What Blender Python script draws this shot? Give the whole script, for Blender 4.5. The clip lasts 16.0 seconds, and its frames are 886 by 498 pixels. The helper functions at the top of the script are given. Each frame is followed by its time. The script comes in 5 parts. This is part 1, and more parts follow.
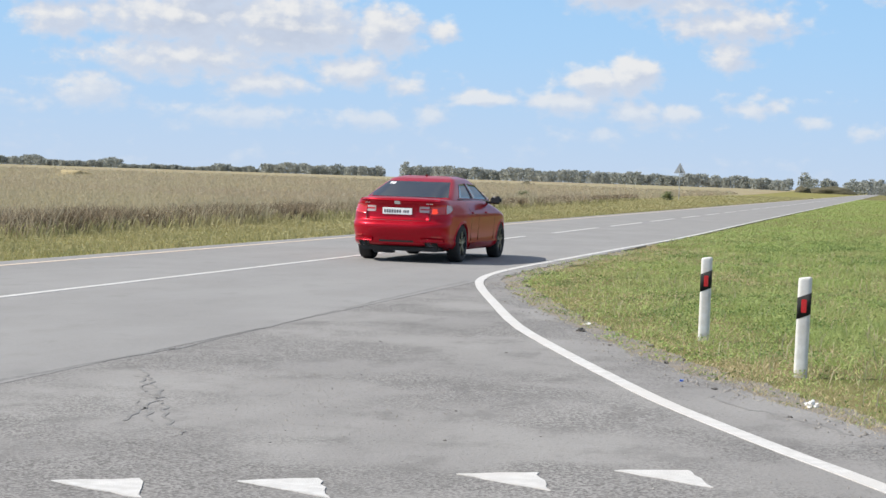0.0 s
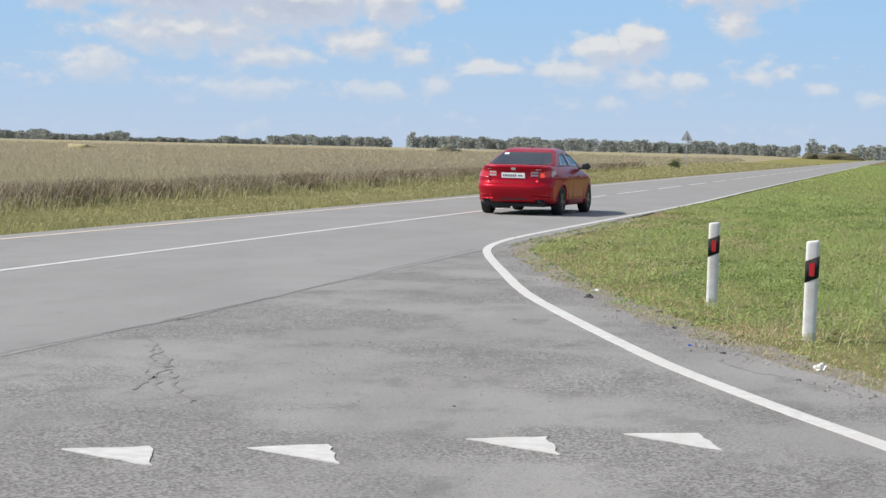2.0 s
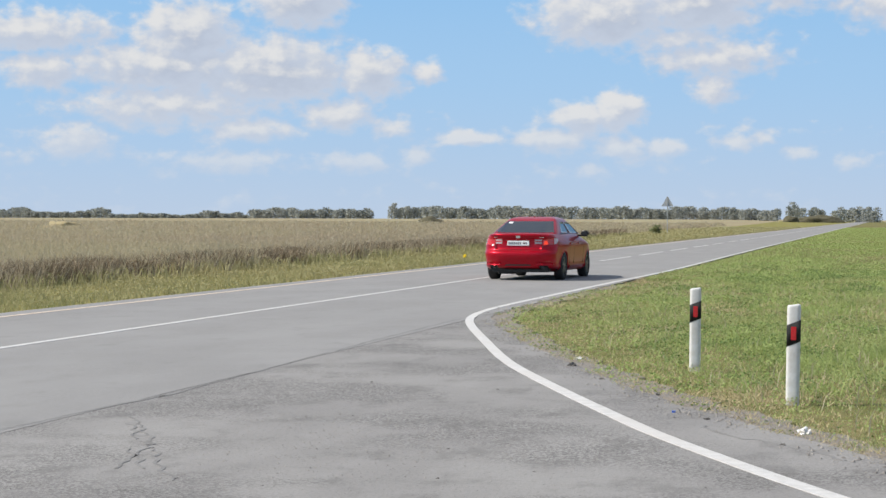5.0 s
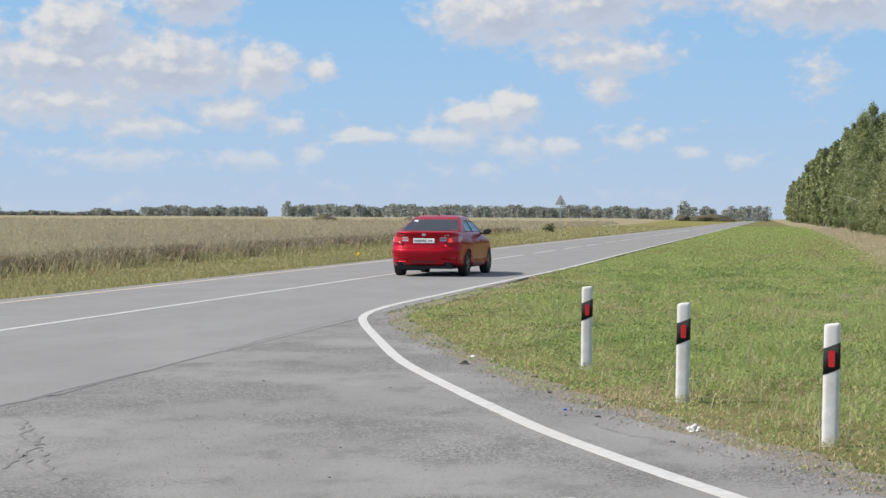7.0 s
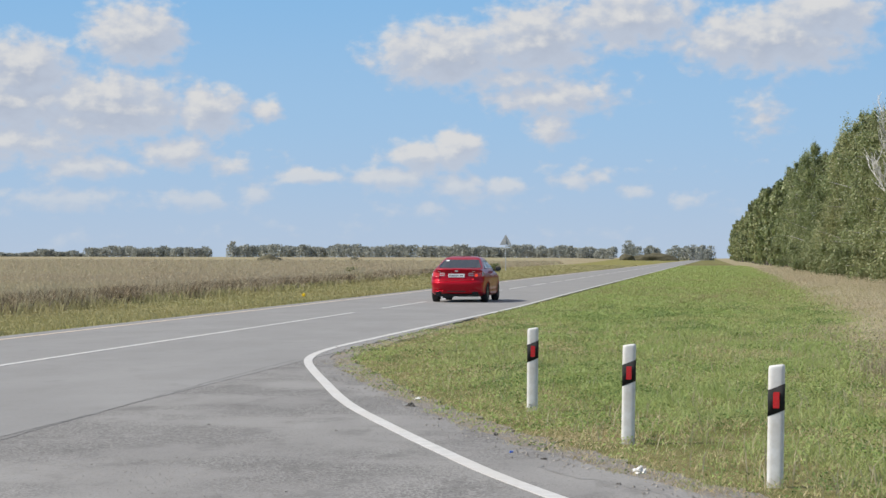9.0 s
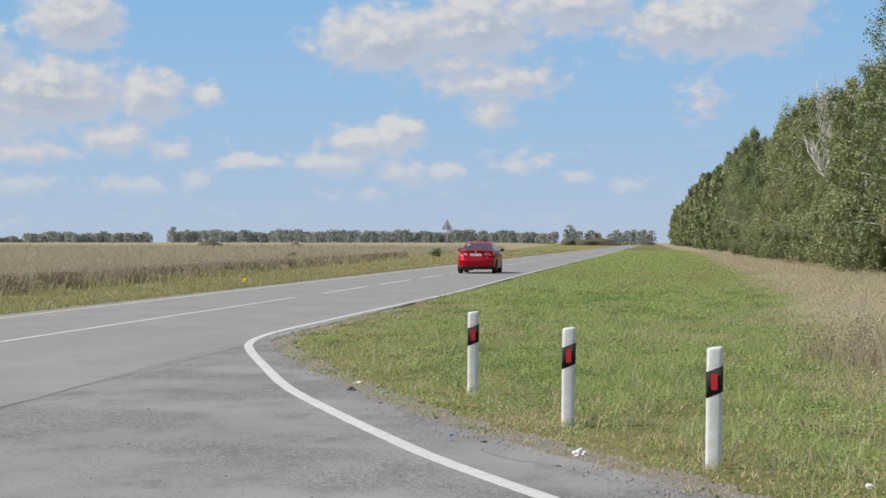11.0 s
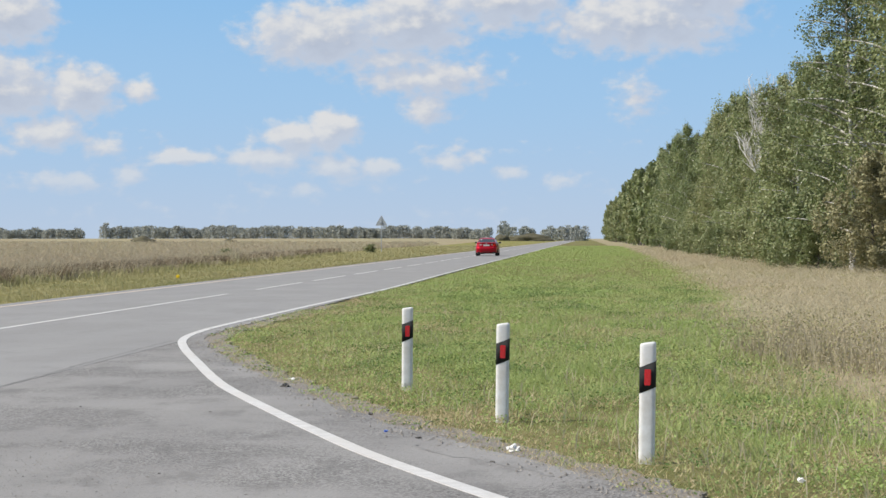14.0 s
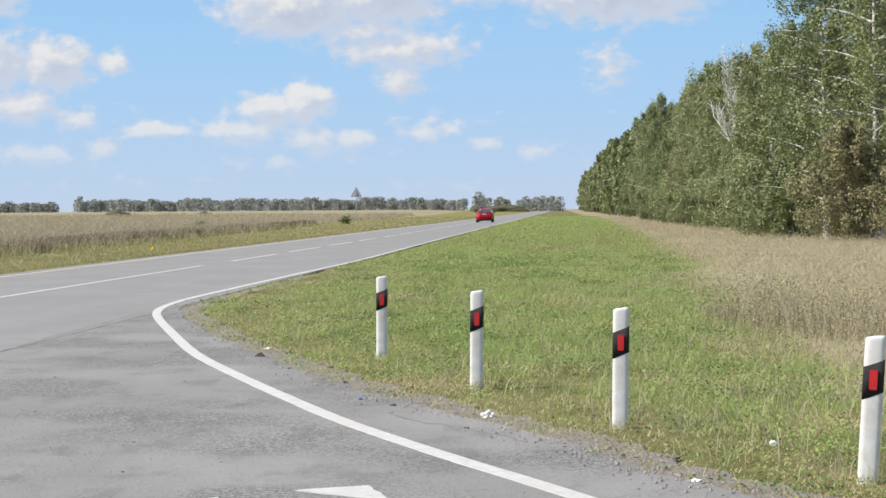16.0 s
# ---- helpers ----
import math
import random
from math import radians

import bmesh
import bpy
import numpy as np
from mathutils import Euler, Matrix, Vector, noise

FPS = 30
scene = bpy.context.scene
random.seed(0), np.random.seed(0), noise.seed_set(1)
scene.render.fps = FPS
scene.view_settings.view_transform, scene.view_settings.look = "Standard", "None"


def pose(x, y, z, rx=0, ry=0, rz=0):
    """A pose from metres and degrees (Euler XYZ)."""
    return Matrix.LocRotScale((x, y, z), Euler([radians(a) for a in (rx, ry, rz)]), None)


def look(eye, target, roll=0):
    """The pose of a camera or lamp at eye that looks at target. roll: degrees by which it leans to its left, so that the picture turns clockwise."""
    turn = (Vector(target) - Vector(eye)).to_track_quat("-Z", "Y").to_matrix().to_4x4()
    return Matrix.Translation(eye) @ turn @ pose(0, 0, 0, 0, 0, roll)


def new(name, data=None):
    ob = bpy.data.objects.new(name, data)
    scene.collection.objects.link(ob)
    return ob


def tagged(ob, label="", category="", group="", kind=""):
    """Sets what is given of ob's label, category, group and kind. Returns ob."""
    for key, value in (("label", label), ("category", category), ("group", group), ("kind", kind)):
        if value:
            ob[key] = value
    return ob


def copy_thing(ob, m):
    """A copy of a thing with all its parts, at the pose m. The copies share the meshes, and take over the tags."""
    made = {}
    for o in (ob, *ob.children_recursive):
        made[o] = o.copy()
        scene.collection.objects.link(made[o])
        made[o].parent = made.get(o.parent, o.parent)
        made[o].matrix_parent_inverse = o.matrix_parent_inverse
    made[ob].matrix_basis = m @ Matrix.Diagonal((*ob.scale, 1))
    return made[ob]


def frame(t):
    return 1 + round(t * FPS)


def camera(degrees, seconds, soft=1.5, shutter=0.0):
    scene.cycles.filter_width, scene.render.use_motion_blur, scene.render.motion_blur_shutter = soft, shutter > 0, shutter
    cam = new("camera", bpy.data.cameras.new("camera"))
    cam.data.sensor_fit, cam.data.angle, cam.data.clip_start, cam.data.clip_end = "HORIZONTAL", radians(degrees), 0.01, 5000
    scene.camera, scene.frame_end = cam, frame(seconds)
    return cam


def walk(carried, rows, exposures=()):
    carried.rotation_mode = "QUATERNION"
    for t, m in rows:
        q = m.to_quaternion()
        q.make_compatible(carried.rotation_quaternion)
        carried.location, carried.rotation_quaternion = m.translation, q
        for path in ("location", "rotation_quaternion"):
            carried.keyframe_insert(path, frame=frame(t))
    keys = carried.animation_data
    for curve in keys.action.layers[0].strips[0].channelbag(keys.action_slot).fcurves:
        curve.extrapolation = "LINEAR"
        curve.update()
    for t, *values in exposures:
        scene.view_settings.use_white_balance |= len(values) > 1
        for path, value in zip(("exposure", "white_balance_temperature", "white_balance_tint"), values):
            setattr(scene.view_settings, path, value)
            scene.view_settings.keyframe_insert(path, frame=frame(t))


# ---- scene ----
# The road runs along +Y; the lens stands on the side road at the junction.
cam = camera(26.74, 16.0)
# seconds, x, y, z, yaw to the right of the road, pitch, lean
LENS_PATH = [
    (0.0, -0.041, -0.008, 1.435, -13.427, -2.172, 1.885),
    (0.5, -0.043, -0.008, 1.437, -12.634, -2.200, 1.845),
    (1.0, -0.036, -0.011, 1.434, -11.881, -2.216, 1.500),
    (1.4, -0.034, -0.017, 1.409, -11.059, -1.713, 0.719),
    (1.5, -0.042, -0.008, 1.384, -12.426, -2.873, 0.793),
    (2.0, -0.039, -0.005, 1.412, -13.636, -3.095, 1.286),
    (2.5, -0.020, 0.010, 1.418, -13.180, -2.598, 0.165),
    (3.0, -0.025, 0.006, 1.424, -13.052, -2.199, 0.788),
    (3.5, -0.007, -0.011, 1.421, -13.079, -1.703, 0.746),
    (3.7, -0.014, -0.005, 1.416, -12.993, -1.812, -0.238),
    (5.8, -0.023, 0.001, 1.421, -13.023, -0.471, 0.531),
    (6.0, 0.020, -0.001, 1.420, -11.862, -0.639, 1.301),
    (6.5, -0.026, -0.012, 1.432, -8.623, -2.040, -0.486),
    (7.0, -0.012, 0.001, 1.422, -9.884, -0.977, 0.278),
    (7.5, -0.011, -0.006, 1.429, -9.920, -0.795, 0.203),
    (8.0, -0.012, 0.005, 1.427, -9.329, 0.430, 0.218),
    (8.5, -0.007, 0.013, 1.436, -8.549, -0.082, 0.409),
    (8.7, -0.014, -0.001, 1.442, -8.430, 0.263, 0.291),
    (11.0, -0.002, -0.002, 1.430, -6.413, -0.202, 0.015),
    (11.5, 0.004, -0.005, 1.426, -5.973, -0.130, 0.113),
    (12.0, 0.002, 0.006, 1.432, -5.407, -0.274, 0.154),
    (12.5, 0.005, 0.005, 1.435, -5.001, -0.202, 0.016),
    (13.0, 0.000, 0.000, 1.430, -4.539, -0.087, -0.000),
    (13.5, 0.002, 0.009, 1.431, -4.470, -0.219, 0.150),
    (14.0, -0.001, 0.000, 1.432, -4.392, -0.331, -0.046),
    (14.5, -0.002, 0.003, 1.425, -4.471, -0.570, -0.016),
    (15.0, 0.001, 0.002, 1.425, -4.343, -0.951, -0.163),
    (15.5, 0.005, 0.013, 1.429, -4.087, -0.951, -0.259),
    (16.0, 0.015, -0.016, 1.405, -3.639, -1.218, -0.433),
]


def lens_pose(x, y, z, yaw, pitch, lean):
    a, e = radians(yaw), radians(pitch)
    eye = Vector((x, y, z))
    return look(eye, eye + Vector((math.sin(a) * math.cos(e), math.cos(a) * math.cos(e), math.sin(e))), lean)


walk(cam, [(t, lens_pose(*p)) for t, *p in LENS_PATH],
     [(t, stops, 6540, 10) for t, stops in ((0, 0.85), (1.0, 0.86), (1.4, 0.78), (2.0, 0.72), (3.7, 0.74), (5.8, 0.68), (7.0, 0.66), (8.5, 0.6), (11.0, 0.53), (12.5, 0.6), (13.0, 0.62), (13.5, 0.64),
                                            (14.0, 0.66), (14.5, 0.68), (15.2, 0.72), (16.0, 0.8))])

# ---- light ----
SUN_ELEVATION = radians(44)
SUN_FROM = Vector((-0.955, -0.295, 0)).normalized() * math.cos(SUN_ELEVATION) + Vector((0, 0, math.sin(SUN_ELEVATION)))
sun = new("sun", bpy.data.lights.new("sun", "SUN"))
sun.data.energy, sun.data.angle, sun.data.color = 3.6, radians(0.6), (1.0, 0.95, 0.87)
sun.matrix_world = look(SUN_FROM * 50, (0, 0, 0))


class Nodes:
    """Short hand for building node trees."""

    def __init__(self, tree):
        self.tree = tree

    def add(self, kind, operation=None, use_clamp=False, blend_type=None, data_type=None, interpolation_type=None, sky_type=None, sun_disc=None):
        node = self.tree.nodes.new(kind)
        if operation:
            node.operation = operation
        if use_clamp:
            node.use_clamp = True
        if data_type:
            node.data_type = data_type
        if blend_type:
            node.blend_type = blend_type
        if interpolation_type:
            node.interpolation_type = interpolation_type
        if sky_type:
            node.sky_type, node.sun_disc = sky_type, sun_disc
        return node

    def put(self, socket, value):
        if isinstance(value, bpy.types.NodeSocket):
            self.tree.links.new(value, socket)
        elif value is not None:
            socket.default_value = value

    def math(self, op, a, b=None, c=None, clamp=False):
        node = self.add("ShaderNodeMath", operation=op, use_clamp=clamp)
        for socket, value in zip(node.inputs, (a, b, c)):
            self.put(socket, value)
        return node.outputs[0]

    def vec(self, op, a, b=None, c=None):
        node = self.add("ShaderNodeVectorMath", operation=op)
        for socket, value in zip(node.inputs, (a, b, c)):
            self.put(socket, value)
        return node.outputs["Value"] if op in ("LENGTH", "DOT_PRODUCT") else node.outputs["Vector"]

    def noise(self, at, scale, detail=4.0, rough=0.55):
        node = self.add("ShaderNodeTexNoise")
        self.put(node.inputs["Vector"], at)
        node.inputs["Scale"].default_value, node.inputs["Detail"].default_value = scale, detail
        node.inputs["Roughness"].default_value = rough
        return node.outputs["Fac"]

    def band(self, x, lo, hi, to_lo=0.0, to_hi=1.0):
        node = self.add("ShaderNodeMapRange", interpolation_type="SMOOTHSTEP")
        for socket, value in zip(node.inputs, (x, lo, hi, to_lo, to_hi)):
            self.put(socket, value)
        return node.outputs[0]

    def mix(self, k, a, b, blend="MIX"):
        node = self.add("ShaderNodeMix", data_type="RGBA", blend_type=blend)
        self.put(node.inputs["Factor"], k)
        for socket, value in ((node.inputs[6], a), (node.inputs[7], b)):
            self.put(socket, (*value, 1.0) if isinstance(value, tuple) and len(value) == 3 else value)
        return node.outputs[2]


# Cumulus clouds: bearing and height in degrees, half sizes, thickness
CLOUDS = [
    (-8.2, 6.2, 2.2, 1.0, 1.2), (-5.4, 6.7, 1.9, 1.1, 1.2), (-2.5, 7.3, 2.1, 1.0, 1.1), (-6.1, 5.5, 2.6, 0.55, 0.6),
    (1.7, 6.6, 3.0, 1.0, 1.2), (3.3, 7.3, 1.8, 0.8, 1.1), (-4.9, 4.9, 2.1, 0.6, 0.85), (-4.9, 3.9, 0.75, 0.5, 0.8),
    (-8.9, 3.1, 1.1, 0.55, 1.0), (-7.8, 3.35, 0.75, 0.65, 1.1), (-9.8, 2.45, 1.6, 0.4, 0.8), (-7.7, 2.2, 0.95, 0.36, 0.9),
    (-6.4, 2.15, 0.75, 0.33, 0.8), (-12.4, 2.5, 1.0, 0.25, 0.95), (-17.6, 6.7, 1.5, 1.0, 1.2), (-4.0, 2.4, 0.85, 0.3, 0.75),
    (-0.7, 1.8, 0.55, 0.27, 0.6), (-2.3, 2.05, 0.55, 0.25, 0.55), (-16.1, 1.75, 0.8, 0.3, 0.6), (-14.0, 1.9, 0.6, 0.3, 0.6),
    (-8.6, 1.4, 0.6, 0.27, 0.6), (-25.5, 5.6, 2.6, 0.65, 0.9), (-25.3, 4.45, 1.2, 0.6, 1.0), (-21.0, 5.6, 1.6, 1.0, 1.25),
    (-21.5, 4.6, 3.2, 0.85, 1.1), (-18.4, 4.5, 2.7, 1.1, 1.2), (-15.4, 4.45, 1.2, 0.8, 1.1), (-13.6, 4.4, 0.5, 0.4, 0.7),
    (-21.5, 3.4, 3.3, 0.7, 0.9), (-19.2, 2.7, 1.6, 0.45, 0.75), (-16.4, 3.2, 1.2, 0.5, 0.9), (-24.3, 2.3, 1.4, 0.55, 0.75),
    (-15.9, 1.7, 1.2, 0.32, 0.6), (-19.8, 1.75, 2.0, 0.36, 0.65), (-14.7, 2.75, 0.6, 0.42, 0.6), (1.5, 4.3, 0.7, 0.7, 0.45),
]


def cloud_group():
    """Cloud thickness at a bearing and height."""
    tree = bpy.data.node_groups.new("cloud_thickness", "ShaderNodeTree")
    tree.interface.new_socket("place", in_out="INPUT", socket_type="NodeSocketVector")
    tree.interface.new_socket("thickness", in_out="OUTPUT", socket_type="NodeSocketFloat")
    n = Nodes(tree)
    place = n.add("NodeGroupInput").outputs[0]
    wide = n.vec("MULTIPLY", place, (0.8, 1.15, 1.0))
    warp = n.add("ShaderNodeTexNoise")
    n.put(warp.inputs["Vector"], wide)
    warp.inputs["Scale"].default_value, warp.inputs["Detail"].default_value = 1.3, 3.0
    bent = n.vec("ADD", place, n.vec("MULTIPLY", n.vec("SUBTRACT", warp.outputs["Color"], (0.5, 0.5, 0.5)), (0.85, 0.42, 0.0)))
    best = None
    for a, e, ra, re, w in CLOUDS:
        away = n.vec("LENGTH", n.vec("MULTIPLY_ADD", bent, (0.97 / ra, 0.97 / re, 0), (-0.97 * a / ra, -0.97 * e / re, 0)))
        here = n.math("MULTIPLY_ADD", away, -0.85 * w, w)
        best = here if best is None else n.math("MAXIMUM", best, here)
    # higher up and behind, broken cloud of the same kind
    high = n.math("MULTIPLY", n.noise(n.vec("MULTIPLY", place, (0.1, 0.16, 0)), 1.0, 3.0), 2.6)
    sep = n.add("ShaderNodeSeparateXYZ")
    n.put(sep.inputs[0], place)
    high = n.math("SUBTRACT", high, n.math("SUBTRACT", 2.6, n.band(sep.outputs[1], 8.0, 11.0, 0.0, 1.5)))
    best = n.math("MAXIMUM", best, high)
    # thin broken veil low over the horizon
    veil = n.math("MULTIPLY_ADD", n.noise(n.vec("MULTIPLY", place, (0.32, 0.95, 0)), 1.0, 3.0), 2.0, -1.15)
    best = n.math("MAXIMUM", best, n.math("SUBTRACT", veil, n.band(sep.outputs[1], 2.5, 5.5, 0.0, 1.2)))
    fine = n.math("SUBTRACT", n.noise(wide, 2.1, 6.0, 0.52), 0.5)
    out = n.add("NodeGroupOutput")
    n.put(out.inputs[0], n.math("MULTIPLY_ADD", fine, 1.25, best))
    return tree


def make_world():
    world = bpy.data.worlds.new("sky")
    scene.world = world
    world.use_nodes = True
    tree = world.node_tree
    tree.nodes.clear()
    n = Nodes(tree)
    way = n.add("ShaderNodeTexCoord").outputs["Generated"]
    sep = n.add("ShaderNodeSeparateXYZ")
    n.put(sep.inputs[0], way)
    bearing = n.math("DEGREES", n.math("ARCTAN2", sep.outputs[0], sep.outputs[1]))
    height = n.math("DEGREES", n.math("ARCSINE", sep.outputs[2]))
    both = n.add("ShaderNodeCombineXYZ")
    n.put(both.inputs[0], bearing), n.put(both.inputs[1], height)
    place = both.outputs[0]
    group = cloud_group()

    def thickness(at):
        node = n.add("ShaderNodeGroup")
        node.node_tree = group
        n.put(node.inputs[0], at)
        return node.outputs[0]

    here = thickness(place)
    sunward = thickness(n.vec("ADD", place, (-0.3, 0.36, 0.0)))
    sky = n.add("ShaderNodeTexSky", sky_type="NISHITA", sun_disc=False)
    sky.sun_elevation, sky.sun_rotation = SUN_ELEVATION, math.atan2(SUN_FROM.x, SUN_FROM.y)
    sky.air_density, sky.dust_density, sky.ozone_density = 1.0, 0.4, 3.0
    # pale towards the horizon, clear blue above
    low = n.mix(n.band(height, -1.0, 4.5), (3.55, 4.3, 5.4), (2.62, 4.12, 5.9))
    low = n.mix(n.band(height, 3.0, 10.0), low, (1.72, 3.6, 5.95))
    clear = n.mix(n.band(height, 10.0, 30.0), low, n.mix(1.0, sky.outputs[0], (0.9, 0.95, 1.0), "MULTIPLY"))
    lit = n.band(n.math("SUBTRACT", here, sunward), -0.16, 0.66)
    deep = n.band(here, 0.2, 1.3)
    shade = n.mix(deep, (3.9, 4.35, 5.15), (3.3, 3.7, 4.5))
    cloud = n.mix(lit, shade, (5.35, 5.38, 5.42))
    cloud = n.mix(n.band(height, 0.5, 4.5, 0.6, 0.0), cloud, (4.2, 4.75, 5.5))
    cover = n.math("MULTIPLY", n.band(here, -0.1, 0.5), n.band(height, 0.3, 3.2, 0.4, 0.97))
    back = n.add("ShaderNodeBackground")
    n.put(back.inputs[0], n.mix(cover, clear, cloud))
    back.inputs[1].default_value = 0.087
    out = n.add("ShaderNodeOutputWorld")
    tree.links.new(back.outputs[0], out.inputs[0])


make_world()


# ---- materials ----
def material(name, a, b=None, scale=4.0, rough=0.8, metal=0.0, bump=0.0, bump_scale=60.0, coat=0.0, spec=0.5, big=None,
             island=None, see=0.0, glow=None, place="Object", vary=None):
    """Two-scale procedural surface: a and b mixed by fine grain, big mixed in by wide stains, island varied piece by piece."""
    m = bpy.data.materials.new(name)
    m.use_nodes = True
    n = Nodes(m.node_tree)
    p = m.node_tree.nodes["Principled BSDF"]
    at = n.add("ShaderNodeTexCoord").outputs[place]
    col = (*a, 1.0)
    if b:
        col = n.mix(n.band(n.noise(at, scale, 6.0, 0.6), 0.32, 0.68), a, b)
    if big:
        col = n.mix(n.math("MULTIPLY", n.band(n.noise(at, scale * 0.11, 4.0), 0.42, 0.62), 0.75), col, big)
    if island:
        rnd = n.add("ShaderNodeNewGeometry").outputs["Random Per Island"]
        col = n.mix(n.math("MULTIPLY", rnd, 0.9), col, island)
    if vary:
        col = n.mix(n.add("ShaderNodeObjectInfo").outputs["Random"], col, n.mix(1.0, col, vary, "MULTIPLY"))
    n.put(p.inputs["Base Color"], col)
    p.inputs["Roughness"].default_value, p.inputs["Metallic"].default_value = rough, metal
    p.inputs["Coat Weight"].default_value, p.inputs["Coat Roughness"].default_value = coat, 0.04
    p.inputs["Specular IOR Level"].default_value = spec
    if glow:
        p.inputs["Emission Color"].default_value, p.inputs["Emission Strength"].default_value = (*glow[:3], 1), glow[3]
    if bump:
        node = n.add("ShaderNodeBump")
        node.inputs["Strength"].default_value, node.inputs["Distance"].default_value = bump, 0.02
        n.put(node.inputs["Height"], n.noise(at, bump_scale, 5.0))
        n.put(p.inputs["Normal"], node.outputs[0])
    if see:
        back = n.add("ShaderNodeBsdfTranslucent")
        n.put(back.inputs[0], col)
        both = n.add("ShaderNodeMixShader")
        both.inputs[0].default_value = see
        m.node_tree.links.new(p.outputs[0], both.inputs[1])
        m.node_tree.links.new(back.outputs[0], both.inputs[2])
        m.node_tree.links.new(both.outputs[0], m.node_tree.nodes["Material Output"].inputs[0])
    return m


def asphalt(name, base, dark, pale, grit):
    """Worn asphalt: stone grain, rubbed wheel tracks along the road, stains."""
    m = bpy.data.materials.new(name)
    m.use_nodes = True
    n = Nodes(m.node_tree)
    p = m.node_tree.nodes["Principled BSDF"]
    at = n.add("ShaderNodeTexCoord").outputs["Object"]
    col = n.mix(n.band(n.noise(n.vec("MULTIPLY", at, (1.0, 0.35, 1.0)), 0.9, 5.0), 0.35, 0.68), base, pale)
    col = n.mix(n.math("MULTIPLY", n.band(n.noise(n.vec("MULTIPLY", at, (1.0, 0.5, 1.0)), 2.3, 6.0, 0.65), 0.52, 0.7), 0.55), col, dark)
    stones = n.add("ShaderNodeTexVoronoi")
    n.put(stones.inputs["Vector"], at)
    stones.inputs["Scale"].default_value = 70.0
    patch = n.band(n.noise(at, 0.45, 3.0), 0.42, 0.58, 0.2, 1.25)
    grain = n.math("MULTIPLY", n.band(stones.outputs["Color"], 0.35, 0.7), n.math("MULTIPLY", patch, grit))
    col = n.mix(grain, col, dark)
    rub = n.band(n.noise(n.vec("MULTIPLY", at, (0.8, 1.6, 1.0)), 1.25, 7.0, 0.7), 0.54, 0.68, 0.0, 0.32 * grit)
    col = n.mix(rub, col, dark)
    pits = n.band(n.noise(at, 48.0, 3.0), 0.62, 0.72, 0.0, grit)
    col = n.mix(pits, col, (0.05, 0.048, 0.045))
    n.put(p.inputs["Base Color"], col)
    p.inputs["Roughness"].default_value = 0.88
    p.inputs["Specular IOR Level"].default_value = 0.3
    node = n.add("ShaderNodeBump")
    node.inputs["Strength"].default_value, node.inputs["Distance"].default_value = 0.28 * grit, 0.008
    n.put(node.inputs["Height"], n.math("ADD", stones.outputs["Distance"], n.noise(at, 35.0, 4.0)))
    n.put(p.inputs["Normal"], node.outputs[0])
    return m


M_ROAD = asphalt("road_asphalt", (0.226, 0.22, 0.212), (0.188, 0.183, 0.176), (0.25, 0.244, 0.235), 0.35)
M_SIDE = asphalt("side_asphalt", (0.218, 0.21, 0.2), (0.12, 0.114, 0.107), (0.266, 0.257, 0.244), 0.8)
M_TAR = material("tar_seam", (0.155, 0.15, 0.143), (0.2, 0.195, 0.187), 9, 0.9, bump=0.3)
M_LINE = material("road_paint", (0.56, 0.55, 0.53), (0.45, 0.44, 0.42), 9, 0.75, bump=0.3, bump_scale=120, big=(0.5, 0.48, 0.45))
M_LINE_WARM = material("faded_road_paint", (0.60, 0.50, 0.40), (0.47, 0.38, 0.30), 7, 0.8, bump=0.3, bump_scale=120)
M_GRAVEL = material("gravel_edge", (0.155, 0.142, 0.128), (0.255, 0.232, 0.2), 26, 0.95, bump=1.0, bump_scale=45, big=(0.22, 0.185, 0.14))
M_CRUMB = material("stone_crumbs", (0.22, 0.2, 0.18), (0.12, 0.11, 0.10), 20, 0.95, island=(0.32, 0.30, 0.27))
M_STRAW = material("straw_litter", (0.46, 0.37, 0.2), (0.32, 0.26, 0.13), 6, 0.9, island=(0.55, 0.47, 0.29), see=0.25)
M_GREEN = material("verge_grass", (0.385, 0.47, 0.145), (0.26, 0.35, 0.095), 1.3, 0.6, island=(0.36, 0.42, 0.17), see=0.4, spec=0.3, big=(0.39, 0.365, 0.17))
M_CLOVER = material("clover_leaf", (0.34, 0.445, 0.13), (0.225, 0.32, 0.082), 1.6, 0.6, island=(0.335, 0.405, 0.145), see=0.36, spec=0.3, big=(0.36, 0.35, 0.15))
M_GREEN_DRY = material("left_verge_grass", (0.32, 0.305, 0.14), (0.25, 0.26, 0.11), 0.5, 0.7, island=(0.39, 0.355, 0.19), see=0.35, spec=0.3, big=(0.35, 0.30, 0.155))
M_CLUMP = material("dark_clover", (0.13, 0.21, 0.055), (0.09, 0.155, 0.04), 2.0, 0.6, island=(0.2, 0.27, 0.085), see=0.3, spec=0.3)
M_STALK = material("brown_stalks", (0.215, 0.165, 0.112), (0.15, 0.12, 0.082), 0.8, 0.9, island=(0.30, 0.245, 0.165), see=0.2, spec=0.1)
M_SCRUB = material("withered_weed", (0.34, 0.285, 0.2), (0.26, 0.235, 0.14), 0.9, 0.85, island=(0.44, 0.39, 0.28), see=0.3, spec=0.1)
M_HAY = material("dry_grass", (0.49, 0.415, 0.28), (0.38, 0.32, 0.21), 0.8, 0.85, island=(0.57, 0.50, 0.36), see=0.4, spec=0.1, big=(0.42, 0.38, 0.25))
